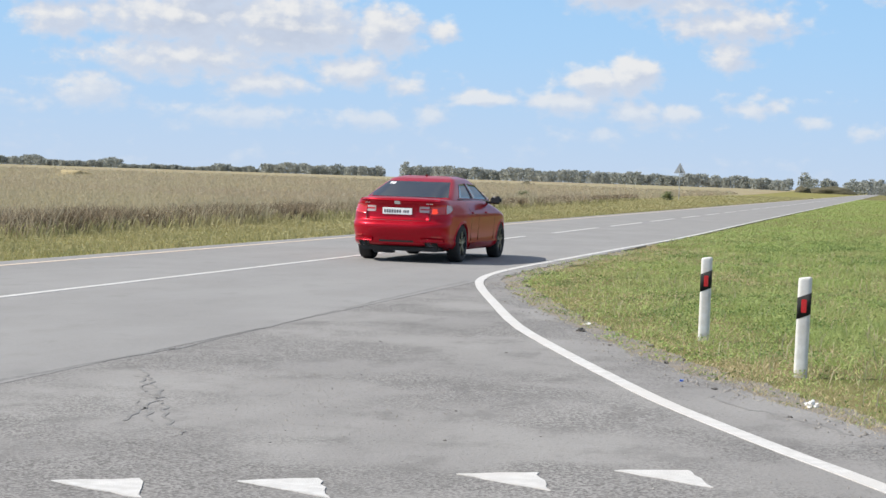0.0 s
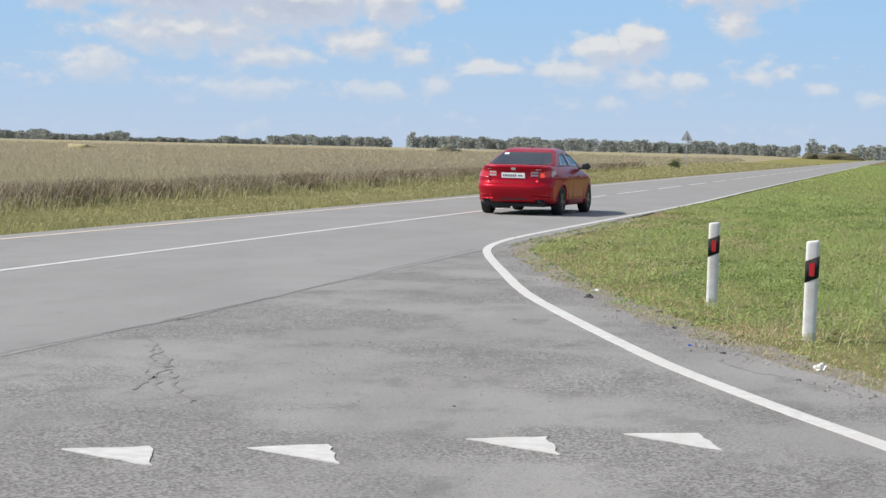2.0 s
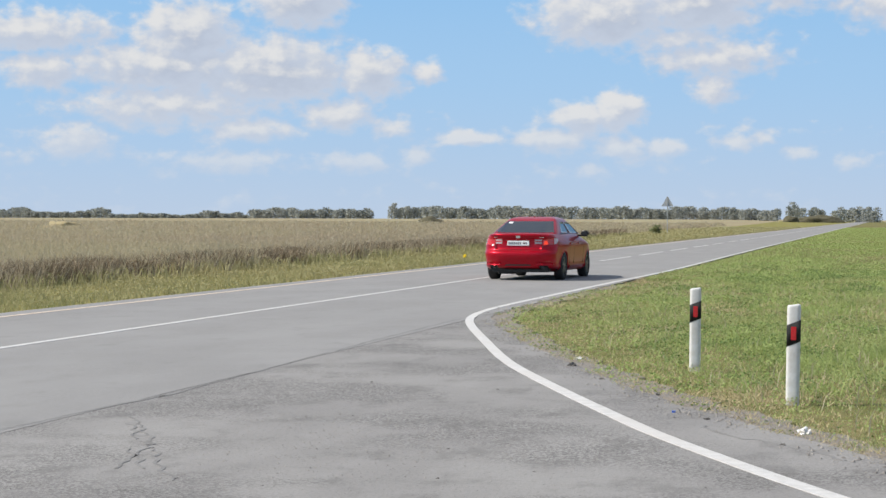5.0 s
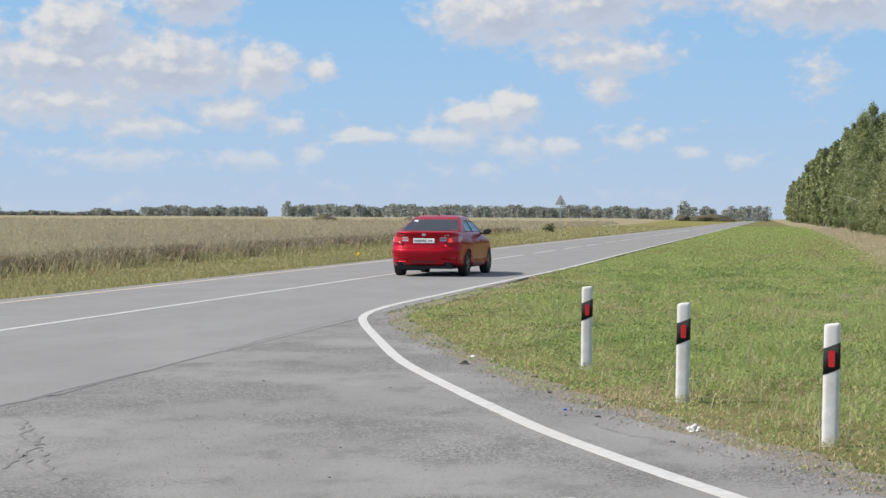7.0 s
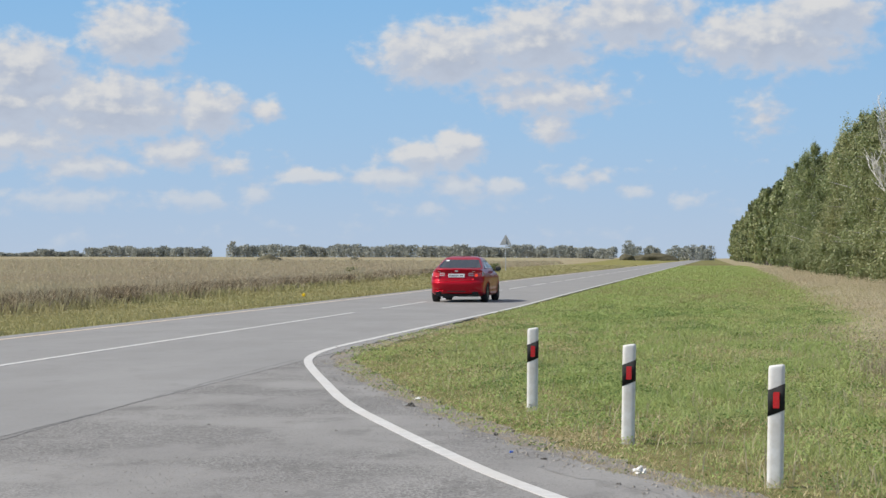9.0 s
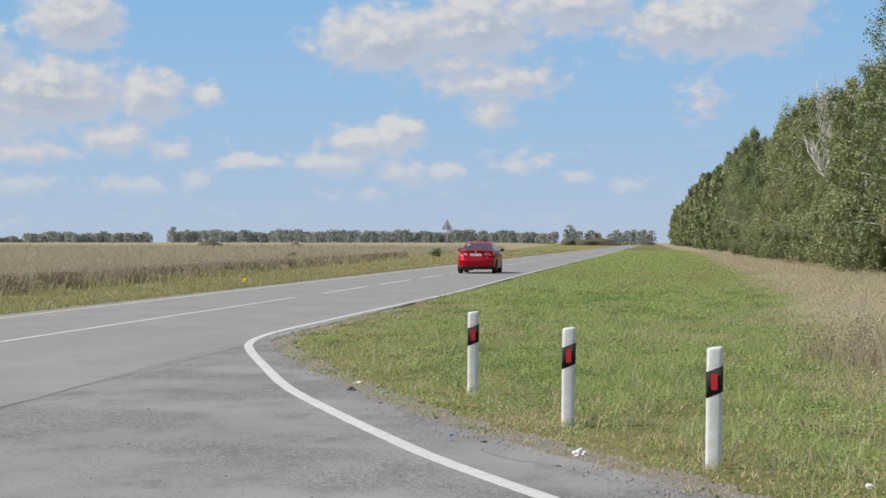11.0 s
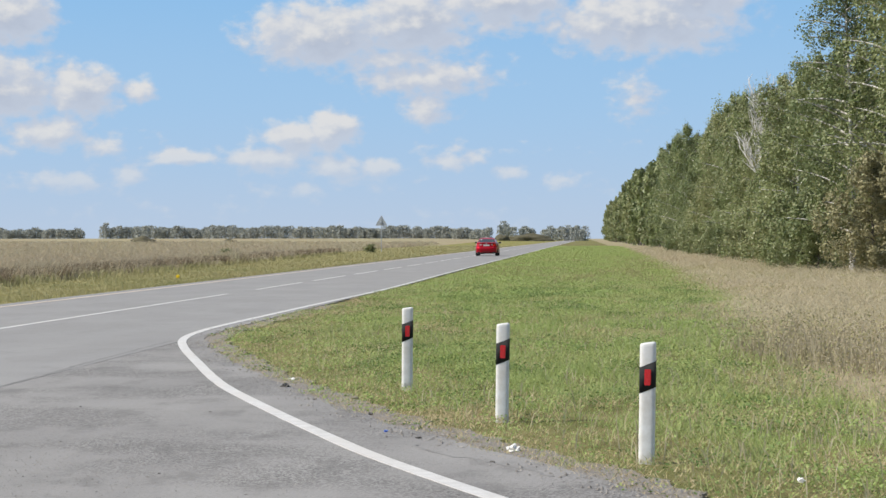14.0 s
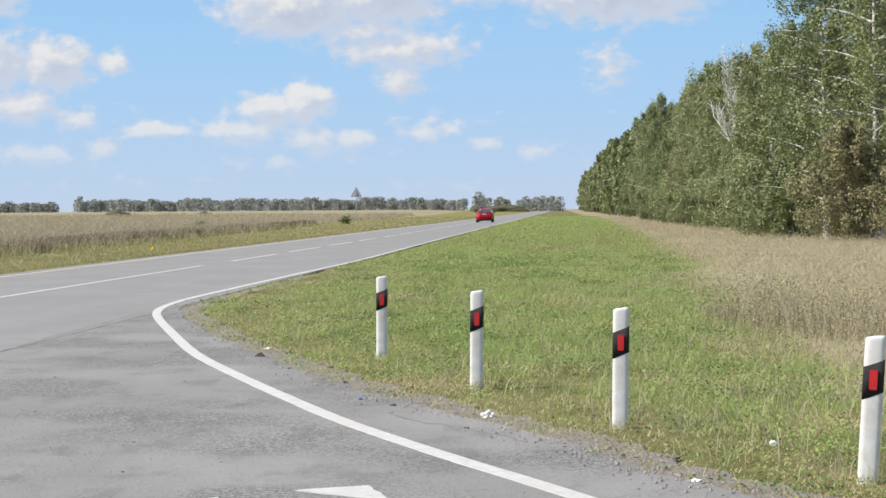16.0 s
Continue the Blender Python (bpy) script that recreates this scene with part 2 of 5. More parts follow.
M_WEED = material("field_weeds", (0.41, 0.345, 0.245), (0.32, 0.265, 0.19), 0.5, 0.85, island=(0.47, 0.415, 0.305), see=0.4, spec=0.1, big=(0.385, 0.365, 0.215))
M_LEAF = material("leaf", (0.175, 0.232, 0.073), (0.115, 0.167, 0.052), 0.3, 0.5, island=(0.275, 0.30, 0.142), see=0.32, spec=0.5, vary=(1.5, 1.3, 1.5))
M_LEAF_DEEP = material("deep_leaf", (0.13, 0.182, 0.062), (0.085, 0.13, 0.043), 0.3, 0.5, island=(0.22, 0.245, 0.112), see=0.3, spec=0.5, vary=(1.6, 1.4, 1.6))
M_LEAF_RUST = material("rusty_leaf", (0.30, 0.275, 0.14), (0.19, 0.205, 0.09), 0.8, 0.6, island=(0.40, 0.36, 0.22), see=0.3, spec=0.3)
# aerial haze over the far belts is mixed into this pale leaf colour
M_HAZED_LEAF = material("hazed_leaf", (0.32, 0.335, 0.30), (0.26, 0.275, 0.25), 0.05, 0.8, island=(0.38, 0.39, 0.35), spec=0.1, see=0.3)
M_BARK = material("birch_bark", (0.62, 0.60, 0.56), (0.25, 0.23, 0.21), 7, 0.85, bump=0.4, bump_scale=30)
M_BARK_DARK = material("dark_bark", (0.10, 0.085, 0.07), (0.17, 0.15, 0.125), 8, 0.9, bump=0.6, bump_scale=30)
M_DEAD = material("dead_branch", (0.66, 0.64, 0.61), (0.5, 0.48, 0.45), 8, 0.85)
M_POST = material("white_plastic", (0.70, 0.70, 0.69), (0.58, 0.57, 0.54), 14, 0.6, big=(0.47, 0.44, 0.38))
M_BLACK = material("black_film", (0.018, 0.018, 0.018), (0.03, 0.029, 0.028), 20, 0.85, spec=0.2)
M_REFLECTOR = material("red_reflector", (0.62, 0.012, 0.016), (0.45, 0.008, 0.01), 60, 0.25, coat=0.5)
M_ZINC = material("galvanised_steel", (0.42, 0.44, 0.46), (0.34, 0.36, 0.38), 6, 0.55, metal=0.2)
M_PAPER = material("crumpled_white_paper", (0.82, 0.81, 0.78), (0.7, 0.68, 0.64), 20, 0.8)
M_BLUE = material("blue_plastic", (0.05, 0.14, 0.5), (0.03, 0.1, 0.4), 20, 0.4)
M_YELLOW = material("yellow_petals", (0.85, 0.62, 0.02), (0.7, 0.5, 0.01), 20, 0.6)
M_STONE = material("dark_stone", (0.07, 0.065, 0.06), (0.15, 0.14, 0.125), 30, 0.9, bump=0.5)
M_HEAP = material("heap_soil", (0.06, 0.055, 0.033), (0.10, 0.09, 0.05), 1.2, 0.95, bump=0.8, bump_scale=6)
M_PAINT = material("red_car_paint", (0.42, 0.003, 0.016), (0.37, 0.003, 0.014), 40, 0.32, metal=0.42, coat=0.4, spec=0.1)
M_GLASS = material("tinted_glass", (0.03, 0.033, 0.036), None, rough=0.08, spec=0.45)
M_RUBBER = material("tyre_rubber", (0.018, 0.018, 0.018), (0.03, 0.029, 0.028), 30, 0.8)
M_RIM = material("alloy_rim", (0.32, 0.32, 0.33), (0.24, 0.24, 0.25), 30, 0.35, metal=0.9)
M_TRIM = material("black_trim", (0.012, 0.012, 0.013), (0.02, 0.02, 0.02), 30, 0.5)
M_CHROME = material("chrome", (0.7, 0.7, 0.7), None, rough=0.22, metal=1.0)
M_LAMP_RED = material("red_lamp_lens", (0.55, 0.012, 0.012), (0.42, 0.01, 0.01), 60, 0.15, coat=1.0)
M_LAMP_LIT = material("lit_lamp_lens", (0.6, 0.03, 0.01), (0.55, 0.02, 0.01), 60, 0.2, glow=(1.0, 0.06, 0.02, 0.45))
M_LAMP_CLEAR = material("clear_lamp_lens", (0.52, 0.40, 0.40), (0.40, 0.30, 0.30), 80, 0.12, coat=1.0)
M_PLATE = material("plate_white", (0.78, 0.78, 0.77), None, rough=0.45)
M_INK = material("plate_ink", (0.12, 0.12, 0.13), None, rough=0.5)


# ---- building helpers ----
rng = np.random.default_rng(7)


def mesh_of(name, verts, faces, mat, smooth=False):
    me = bpy.data.meshes.new(name)
    me.from_pydata([tuple(v) for v in verts], [], [tuple(f) for f in faces])
    me.materials.append(mat)
    if smooth:
        me.polygons.foreach_set("use_smooth", [True] * len(me.polygons))
    me.update()
    return me


def part(name, bm, mat, parent=None, label="", smooth=False):
    """Links a bmesh, or a pair of vertices and faces, as one mesh object under a thing."""
    if isinstance(bm, tuple):
        me = mesh_of(name, bm[0], bm[1], mat, smooth)
    else:
        me = bpy.data.meshes.new(name)
        bmesh.ops.recalc_face_normals(bm, faces=bm.faces)
        bm.to_mesh(me)
        bm.free()
        me.materials.append(mat)
        if smooth:
            me.polygons.foreach_set("use_smooth", [True] * len(me.polygons))
    ob = new(name, me)
    if parent:
        ob.parent = parent
    return tagged(ob, label) if label else ob


def box(sx, sy, sz, at=(0, 0, 0), bevel=0.0, segments=2):
    bm = bmesh.new()
    bmesh.ops.create_cube(bm, size=1.0, matrix=Matrix.Translation(at) @ Matrix.Diagonal((sx, sy, sz, 1)))
    if bevel:
        bmesh.ops.bevel(bm, geom=bm.edges[:], offset=bevel, segments=segments, affect="EDGES")
    return bm


def cone(r1, r2, h, m, segments=16):
    bm = bmesh.new()
    bmesh.ops.create_cone(bm, cap_ends=True, segments=segments, radius1=r1, radius2=r2, depth=h, matrix=m)
    return bm


def grid_faces(rows, cols, closed=False):
    out = []
    for i in range(rows - 1):
        for j in range(cols if closed else cols - 1):
            k = (j + 1) % cols
            out.append((i * cols + j, i * cols + k, (i + 1) * cols + k, (i + 1) * cols + j))
    return out


def tube(points, radii, sides=6):
    """A tapered tube along points."""
    verts = []
    pts = [Vector(p) for p in points]
    for i, p in enumerate(pts):
        d = (pts[min(i + 1, len(pts) - 1)] - pts[max(i - 1, 0)]).normalized()
        a = d.cross(Vector((0.3, 0.95, 0.1))).normalized()
        b = d.cross(a)
        for j in range(sides):
            w = 2 * math.pi * j / sides
            verts.append(p + (a * math.cos(w) + b * math.sin(w)) * radii[i])
    return verts, grid_faces(len(pts), sides, True)


def join(pieces):
    verts, faces = [], []
    for v, f in pieces:
        k = len(verts)
        verts += list(v)
        faces += [tuple(i + k for i in q) for q in f]
    return verts, faces


def smooth_line(points, step=0.4):
    """A Catmull-Rom line through plan points."""
    pts = [Vector(p) for p in points]
    pts = [2 * pts[0] - pts[1]] + pts + [2 * pts[-1] - pts[-2]]
    out = []
    for i in range(1, len(pts) - 2):
        p0, p1, p2, p3 = pts[i - 1:i + 3]
        n = max(2, int((p2 - p1).length / step))
        for k in range(n):
            t = k / n
            out.append(0.5 * ((2 * p1) + (p2 - p0) * t + (2 * p0 - 5 * p1 + 4 * p2 - p3) * t * t + (3 * p1 - p0 - 3 * p2 + p3) * t ** 3))
    return out + [pts[-2]]


def strip(points, width, z0, z1, ragged=0.0, seed=1):
    """A raised band of that width along plan points."""
    verts, n = [], len(points)
    for i, p in enumerate(points):
        d = (points[min(i + 1, n - 1)] - points[max(i - 1, 0)]).normalized()
        side = Vector((d.y, -d.x))
        wave = [noise.noise((p.x * 2.2 + seed * 7, p.y * 2.2, k)) * 0.7 + noise.noise((p.x * 9, p.y * 9, k + seed)) * 0.4 for k in (0, 40)]
        a = p + side * (width / 2 + ragged * wave[0])
        b = p - side * (width / 2 + ragged * wave[1])
        verts += [(a.x, a.y, z0), (a.x, a.y, z1), (b.x, b.y, z1), (b.x, b.y, z0)]
    return verts, grid_faces(n, 4)


def slab(outline, z0, z1):
    bm = bmesh.new()
    top = [bm.verts.new((x, y, z1)) for x, y in outline]
    low = [bm.verts.new((x, y, z0)) for x, y in outline]
    bm.faces.new(top)
    for i in range(len(outline)):
        j = (i + 1) % len(outline)
        bm.faces.new((top[i], low[i], low[j], top[j]))
    bmesh.ops.triangulate(bm, faces=[f for f in bm.faces if len(f.verts) > 4])
    return bm


# ---- ground, road and markings ----
def field_edge(y):
    """Where the left verge ends and the dry field begins."""
    return -17.3 - 0.03 * (np.maximum(y, 0) - 35) - 0.00012 * np.maximum(y - 60, 0) ** 2 * (np.asarray(y) < 260) - (np.asarray(y) >= 260) * 4.8


def hay_edge(y):
    """Where the mown grass ends and the tall dry grass begins."""
    return np.interp(y, [5, 15, 19, 24, 31, 57, 88, 300], [2.6, 2.3, 2.1, 2.1, 2.35, 3.3, 4.1, 5.2])


def field_rise(x, y):
    """The dry field rises gently towards the far tree belts."""
    a = np.clip((np.asarray(y, float) - 180) / 650, 0, 1)
    b = np.clip((-np.asarray(x, float) - 24) / 60, 0, 1)
    return 1.35 * a * a * (3 - 2 * a) * b * b * (3 - 2 * b)


def ground_material():
    m = bpy.data.materials.new("ground_cover")
    m.use_nodes = True
    n = Nodes(m.node_tree)
    p = m.node_tree.nodes["Principled BSDF"]
    at = n.add("ShaderNodeTexCoord").outputs["Object"]
    sep = n.add("ShaderNodeSeparateXYZ")
    n.put(sep.inputs[0], at)
    x, y = sep.outputs[0], sep.outputs[1]
    rough = n.math("SUBTRACT", n.noise(at, 0.6, 5.0), 0.5)
    green = n.mix(n.band(n.noise(at, 1.6, 6.0), 0.35, 0.68), (0.115, 0.12, 0.04), (0.19, 0.165, 0.075))
    green = n.mix(n.band(n.noise(at, 0.22, 4.0), 0.5, 0.68), green, (0.2, 0.18, 0.075))
    tan = n.mix(n.band(n.noise(at, 1.2, 6.0), 0.35, 0.68), (0.31, 0.255, 0.165), (0.235, 0.195, 0.12))
    tan = n.mix(n.band(n.noise(at, 0.018, 5.0), 0.42, 0.62), tan, (0.285, 0.26, 0.155))
    olive = n.mix(n.band(n.noise(at, 1.1, 6.0), 0.35, 0.68), (0.17, 0.175, 0.05), (0.24, 0.20, 0.08))
    left = n.math("ADD", n.math("MULTIPLY_ADD", y, 0.035, x), n.math("MULTIPLY", rough, 2.0))
    right = n.math("SUBTRACT", n.math("ADD", x, n.math("MULTIPLY", rough, 1.6)), n.math("MULTIPLY", n.band(y, 20.0, 120.0), 2.2))
    col = n.mix(n.band(x, -9.5, -9.0), olive, green)
    col = n.mix(n.band(left, -16.4, -15.6, 1.0, 0.0), col, tan)
    col = n.mix(n.band(right, 1.7, 2.7), col, tan)
    n.put(p.inputs["Base Color"], col)
    p.inputs["Roughness"].default_value, p.inputs["Specular IOR Level"].default_value = 0.95, 0.1
    node = n.add("ShaderNodeBump")
    node.inputs["Strength"].default_value, node.inputs["Distance"].default_value = 0.8, 0.05
    n.put(node.inputs["Height"], n.noise(at, 9.0, 6.0))
    n.put(p.inputs["Normal"], node.outputs[0])
    return m


def build_ground():
    span = [-4200, -900, -420, -200, -120, -84, -70, -54, -40, -30, -24, -18, -12.7, -5.6, 2, 10, 60, 200, 900, 4200]
    deep = [-4200, -600, -60, -10, 10, 30, 60, 120, 180, 240, 320, 420, 520, 620, 720, 830, 1000, 1500, 4200]
    verts = [(x, y, (-0.035 if abs(x) < 1000 else -0.5) + float(field_rise(x, y))) for y in deep for x in span]
    ob = part("ground", (verts, grid_faces(len(deep), len(span))), ground_material())
    tagged(ob, "flat farmland of green verges and straw-coloured dry grass", "ground", kind="structure")


GRASS_EDGE = [(-5.55, 60), (-5.62, 40), (-5.7, 32.7), (-5.6, 27.6), (-5.05, 24.7), (-3.95, 21.0), (-2.88, 17.95), (-2.02, 15.5),
              (-1.38, 14.05), (-0.70, 12.65), (-0.1, 11.5), (0.48, 10.05), (0.95, 9.1), (2.1, 6.4), (4.4, 1.4), (8.8, -8.4), (17, -26)]
EDGE_LINE = [(-5.75, 900), (-5.75, 300), (-5.72, 120), (-5.68, 77), (-5.62, 53), (-5.83, 41), (-5.93, 34), (-5.97, 30.5), (-5.93, 28.3), (-5.75, 26.4),
             (-5.36, 24.5), (-4.48, 21.25), (-3.58, 18.1), (-2.74, 15.7), (-2.0, 13.72), (-1.4, 12.2), (-0.62, 10.5), (-0.05, 9.35),
             (1.0, 7.1), (3.2, 2.3), (7.6, -7.3), (15.8, -25)]


def edge_x(y):
    pts = sorted((b, a) for a, b in GRASS_EDGE)
    return np.interp(y, [p[0] for p in pts], [p[1] for p in pts])


def build_roads():
    road = part("road", slab([(-12.72, -400), (-5.64, -400), (-5.64, 1600), (-12.72, 1600)], -0.15, 0.0), M_ROAD)
    tagged(road, "straight two-lane country road of smooth grey asphalt", "road", kind="structure")
    edge = [(p.x, p.y) for p in smooth_line(GRASS_EDGE, 0.5)]
    r = random.Random(5)
    outline = [(x + r.uniform(-0.05, 0.05), y + r.uniform(-0.05, 0.05)) for x, y in edge]
    outline = [(-5.64, 60)] + outline[1:] + [(6, -30), (-2.5, -8), (-4.6, -1.5), (-5.64, 2.0)]
    side = part("side_road", slab(outline, -0.14, -0.002), M_SIDE)
    tagged(side, "worn patched grey asphalt mouth of a side road", "road", kind="structure")
    shoulder = part("shoulder", strip([Vector(p) + Vector((0.05, 0)) for p in smooth_line(GRASS_EDGE[1:-1], 0.1)], 0.6, -0.05, -0.009, 0.25), M_GRAVEL, side)
    tagged(shoulder, "crumbled gravelly asphalt edge")
    for i, (line, w) in enumerate((([(-5.66, -30), (-5.70, 4), (-5.73, 9), (-5.70, 12.2), (-5.58, 14)], 0.05), ([(-5.56, 13.9), (-5.63, 16.7), (-5.70, 19)], 0.035),
                                   ([(-5.69, 19.2), (-5.74, 21.2), (-5.80, 25.6)], 0.05))):
        part("tar_seam", strip(smooth_line(line, 0.1), w, -0.02, 0.001, w * 0.9, i + 2), M_TAR, road)
    for i, (line, w) in enumerate((([(-5.23, 12.52), (-4.96, 11.94), (-4.63, 11.35), (-4.33, 10.66), (-3.98, 9.95), (-3.69, 9.44)], 0.02), ([(-5.04, 12.02), (-4.65, 11.16), (-4.44, 10.93)], 0.018),
                                   ([(-4.2, 9.85), (-4.41, 10.62), (-4.39, 10.79)], 0.02), ([(-4.51, 10.73), (-4.06, 9.91)], 0.018),
                                   ([(-0.2, 11.2), (-0.5, 11.75), (-0.95, 12.3), (-1.2, 12.9)], 0.02))):
        part("crack", strip([p + Vector((noise.noise((p.x * 6, p.y * 6, i)), noise.noise((p.x * 6, p.y * 6, i + 9)))) * 0.07 for p in smooth_line(line, 0.05)],
                            w, -0.02, 0.001, w * 0.8, i), M_TAR, side)
    # markings
    for name, pts, w, mat in (("left_edge_line", [(-12.2, -300), (-12.2, 1500)], 0.12, M_LINE_WARM),
                              ("centre_line", [(-9.33, -300), (-9.33, -50), (-9.33, -10), (-9.32, 12), (-9.29, 30), (-9.22, 47.5)], 0.11, M_LINE)):
        ob = part(name, strip(smooth_line(pts, 2.0), w, -0.01, 0.004, 0.006), mat)
        tagged(ob, "thin worn painted line on grey asphalt", "road marking", kind="structure")
    me = strip([Vector((0, 0)), Vector((0, 4)), Vector((0, 8.2))], 0.11, -0.01, 0.004)
    dash = part("dash", me, M_LINE)
    tagged(dash, "white painted centre dash on asphalt", "road marking", "centre dashes", "structure")
    dash.location = (-9.2, 51.6, 0)
    for k in range(1, 26):
        copy_thing(dash, pose(-9.2 + min(k, 6) * 0.01, 51.6 + 10.9 * k, 0))
    curve = part("edge_line", strip(smooth_line(EDGE_LINE, 0.3), 0.118, -0.02, 0.004, 0.006, 3), M_LINE)
    tagged(curve, "white edge line curving round the junction corner", "road marking", kind="structure")
    first = None
    for a, b, c in (((-3.70, 7.80), (-3.36, 8.02), (-3.16, 7.54)), ((-2.94, 8.15), (-2.61, 8.39), (-2.41, 7.89)),
                    ((-2.03, 8.78), (-1.68, 9.02), (-1.53, 8.51)), ((-1.34, 9.25), (-0.99, 9.42), (-0.81, 8.92))):
        r = random.Random(int(a[1] * 100))
        ring = []
        for p, q in ((a, b), (b, c), (c, a)):
            for k in range(6):
                t = k / 6
                ring.append((p[0] + (q[0] - p[0]) * t + r.uniform(-0.012, 0.012), p[1] + (q[1] - p[1]) * t + r.uniform(-0.012, 0.012)))
        ob = part("give_way_triangle", slab(ring, -0.01, 0.003), M_LINE)
        tagged(ob, "worn white painted give-way triangle on asphalt", "road marking", "give-way triangles", "structure")


# ---- grass and weeds ----
def blades(name, x, y, h, w, lean, mat, label, z=-0.035, category="grass", bend=True):
    """Many tapered blades as one mesh."""
    n = len(x)
    a = rng.uniform(0, 2 * math.pi, n)
    ca, sa = np.cos(a) * w / 2, np.sin(a) * w / 2
    b = rng.uniform(0, 2 * math.pi, n)
    lx, ly = np.cos(b) * lean * h, np.sin(b) * lean * h
    zz = z + field_rise(x, y)
    base = np.stack([np.stack([x - ca, y - sa, zz], -1), np.stack([x + ca, y + sa, zz], -1)], 1)
    if bend:
        mid = np.stack([np.stack([x - ca * 0.8 + lx * 0.3, y - sa * 0.8 + ly * 0.3, zz + h * 0.6], -1),
                        np.stack([x + ca * 0.8 + lx * 0.3, y + sa * 0.8 + ly * 0.3, zz + h * 0.6], -1)], 1)
        tip = np.stack([x + lx, y + ly, zz + h * np.sqrt(np.maximum(1 - lean ** 2 * 0.5, 0.2))], -1)[:, None]
        verts = np.concatenate([base, mid, tip], 1).reshape(-1, 3)
        k = np.arange(n)[:, None] * 5
        quads, tris = k + np.array([0, 1, 3, 2]), k + np.array([2, 3, 4])
        faces = quads.tolist() + tris.tolist()
    else:
        tip = np.stack([x + lx, y + ly, zz + h], -1)[:, None]
        verts = np.concatenate([base, tip], 1).reshape(-1, 3)
        faces = (np.arange(n)[:, None] * 3 + np.array([0, 1, 2])).tolist()
    me = bpy.data.meshes.new(name)
    me.from_pydata(verts.tolist(), [], faces)
    me.materials.append(mat)
    return tagged(new(name, me), label, category, kind="stuff")


def leaflets(name, x, y, z, size, mat, label, category="grass", tilt=0.45):
    """Many small leaves lying nearly level, as one mesh."""
    n = len(x)
    p = np.stack([x, y, z - 0.012 + field_rise(x, y)], -1)
    up = np.stack([rng.normal(0, tilt, n), rng.normal(0, tilt, n), np.ones(n)], -1)
    u = np.cross(up, rng.normal(size=(n, 3)))
    u /= np.linalg.norm(u, axis=1)[:, None]
    v = np.cross(up, u)
    v /= np.linalg.norm(v, axis=1)[:, None]
    s = np.asarray(size)[:, None]
    verts = np.stack([p - u * s, p + v * s * 0.6, p + u * s, p - v * s * 0.6], 1).reshape(-1, 3)
    me = bpy.data.meshes.new(name)
    me.from_pydata(verts.tolist(), [], (np.arange(n)[:, None] * 4 + np.arange(4)).tolist())
    me.materials.append(mat)
    return tagged(new(name, me), label, category, kind="stuff")


def pebbles(x, y, size):
    """Loose stone crumbs as one mesh of small octahedra."""
    n = len(x)
    c = np.stack([x, y, np.full(n, 0.001)], -1)[:, None]
    shape = np.array([(1, 0, 0), (0, 1, 0), (-1, 0, 0), (0, -1, 0), (0, 0, 0.7)])
    turn = rng.uniform(0.6, 1.4, (n, 5, 3))
    verts = (c + shape[None] * turn * size[:, None, None]).reshape(-1, 3)
    k = np.arange(n)[:, None] * 5
    faces = np.concatenate([k + np.array(f) for f in ((0, 1, 4), (1, 2, 4), (2, 3, 4), (3, 0, 4))])
    me = bpy.data.meshes.new("gravel")
    me.from_pydata(verts.tolist(), [], faces.tolist())
    me.materials.append(M_CRUMB)
    return tagged(new("gravel", me), "grey gravel crumbs along the broken asphalt edge", "gravel", kind="stuff")


def lumpy(x, y, scale, seed=0.0):
    """Smooth plan noise from 0 to 1."""
    s = np.sin(x * scale * 1.7 + seed + 2 * np.sin(y * scale * 0.9 + seed)) + np.sin(y * scale * 1.3 + 1.7 * np.sin(x * scale * 1.1 + seed * 2))
    return 0.5 + s / 4


def patchy(x, y, size, seed=0):
    """Irregular plan noise from 0 to 1 with patches of about that size in metres, in three octaves."""
    lattice = np.random.default_rng(100 + seed).random((64, 64))
    out, weight, total = 0.0, 1.0, 0.0
    for octave in range(3):
        u, v = x / size * 2 ** octave + 9.3 * octave, y / size * 2 ** octave + 4.1 * octave
        i, j = np.floor(u).astype(int), np.floor(v).astype(int)
        fu, fv = u - i, v - j
        fu, fv = fu * fu * (3 - 2 * fu), fv * fv * (3 - 2 * fv)
        i, j, i1, j1 = i % 64, j % 64, (i + 1) % 64, (j + 1) % 64
        value = (lattice[i, j] * (1 - fu) + lattice[i1, j] * fu) * (1 - fv) + (lattice[i, j1] * (1 - fu) + lattice[i1, j1] * fu) * fv
        out, total, weight = out + value * weight, total + weight, weight * 0.55
    return np.clip((out / total - 0.5) * 1.7 + 0.5, 0, 1)


def scatter(n, x0, x1, y0, y1, power=1.0):
    y = y0 + (y1 - y0) * rng.random(n) ** power
    return x0 + (x1 - x0) * rng.random(n), y


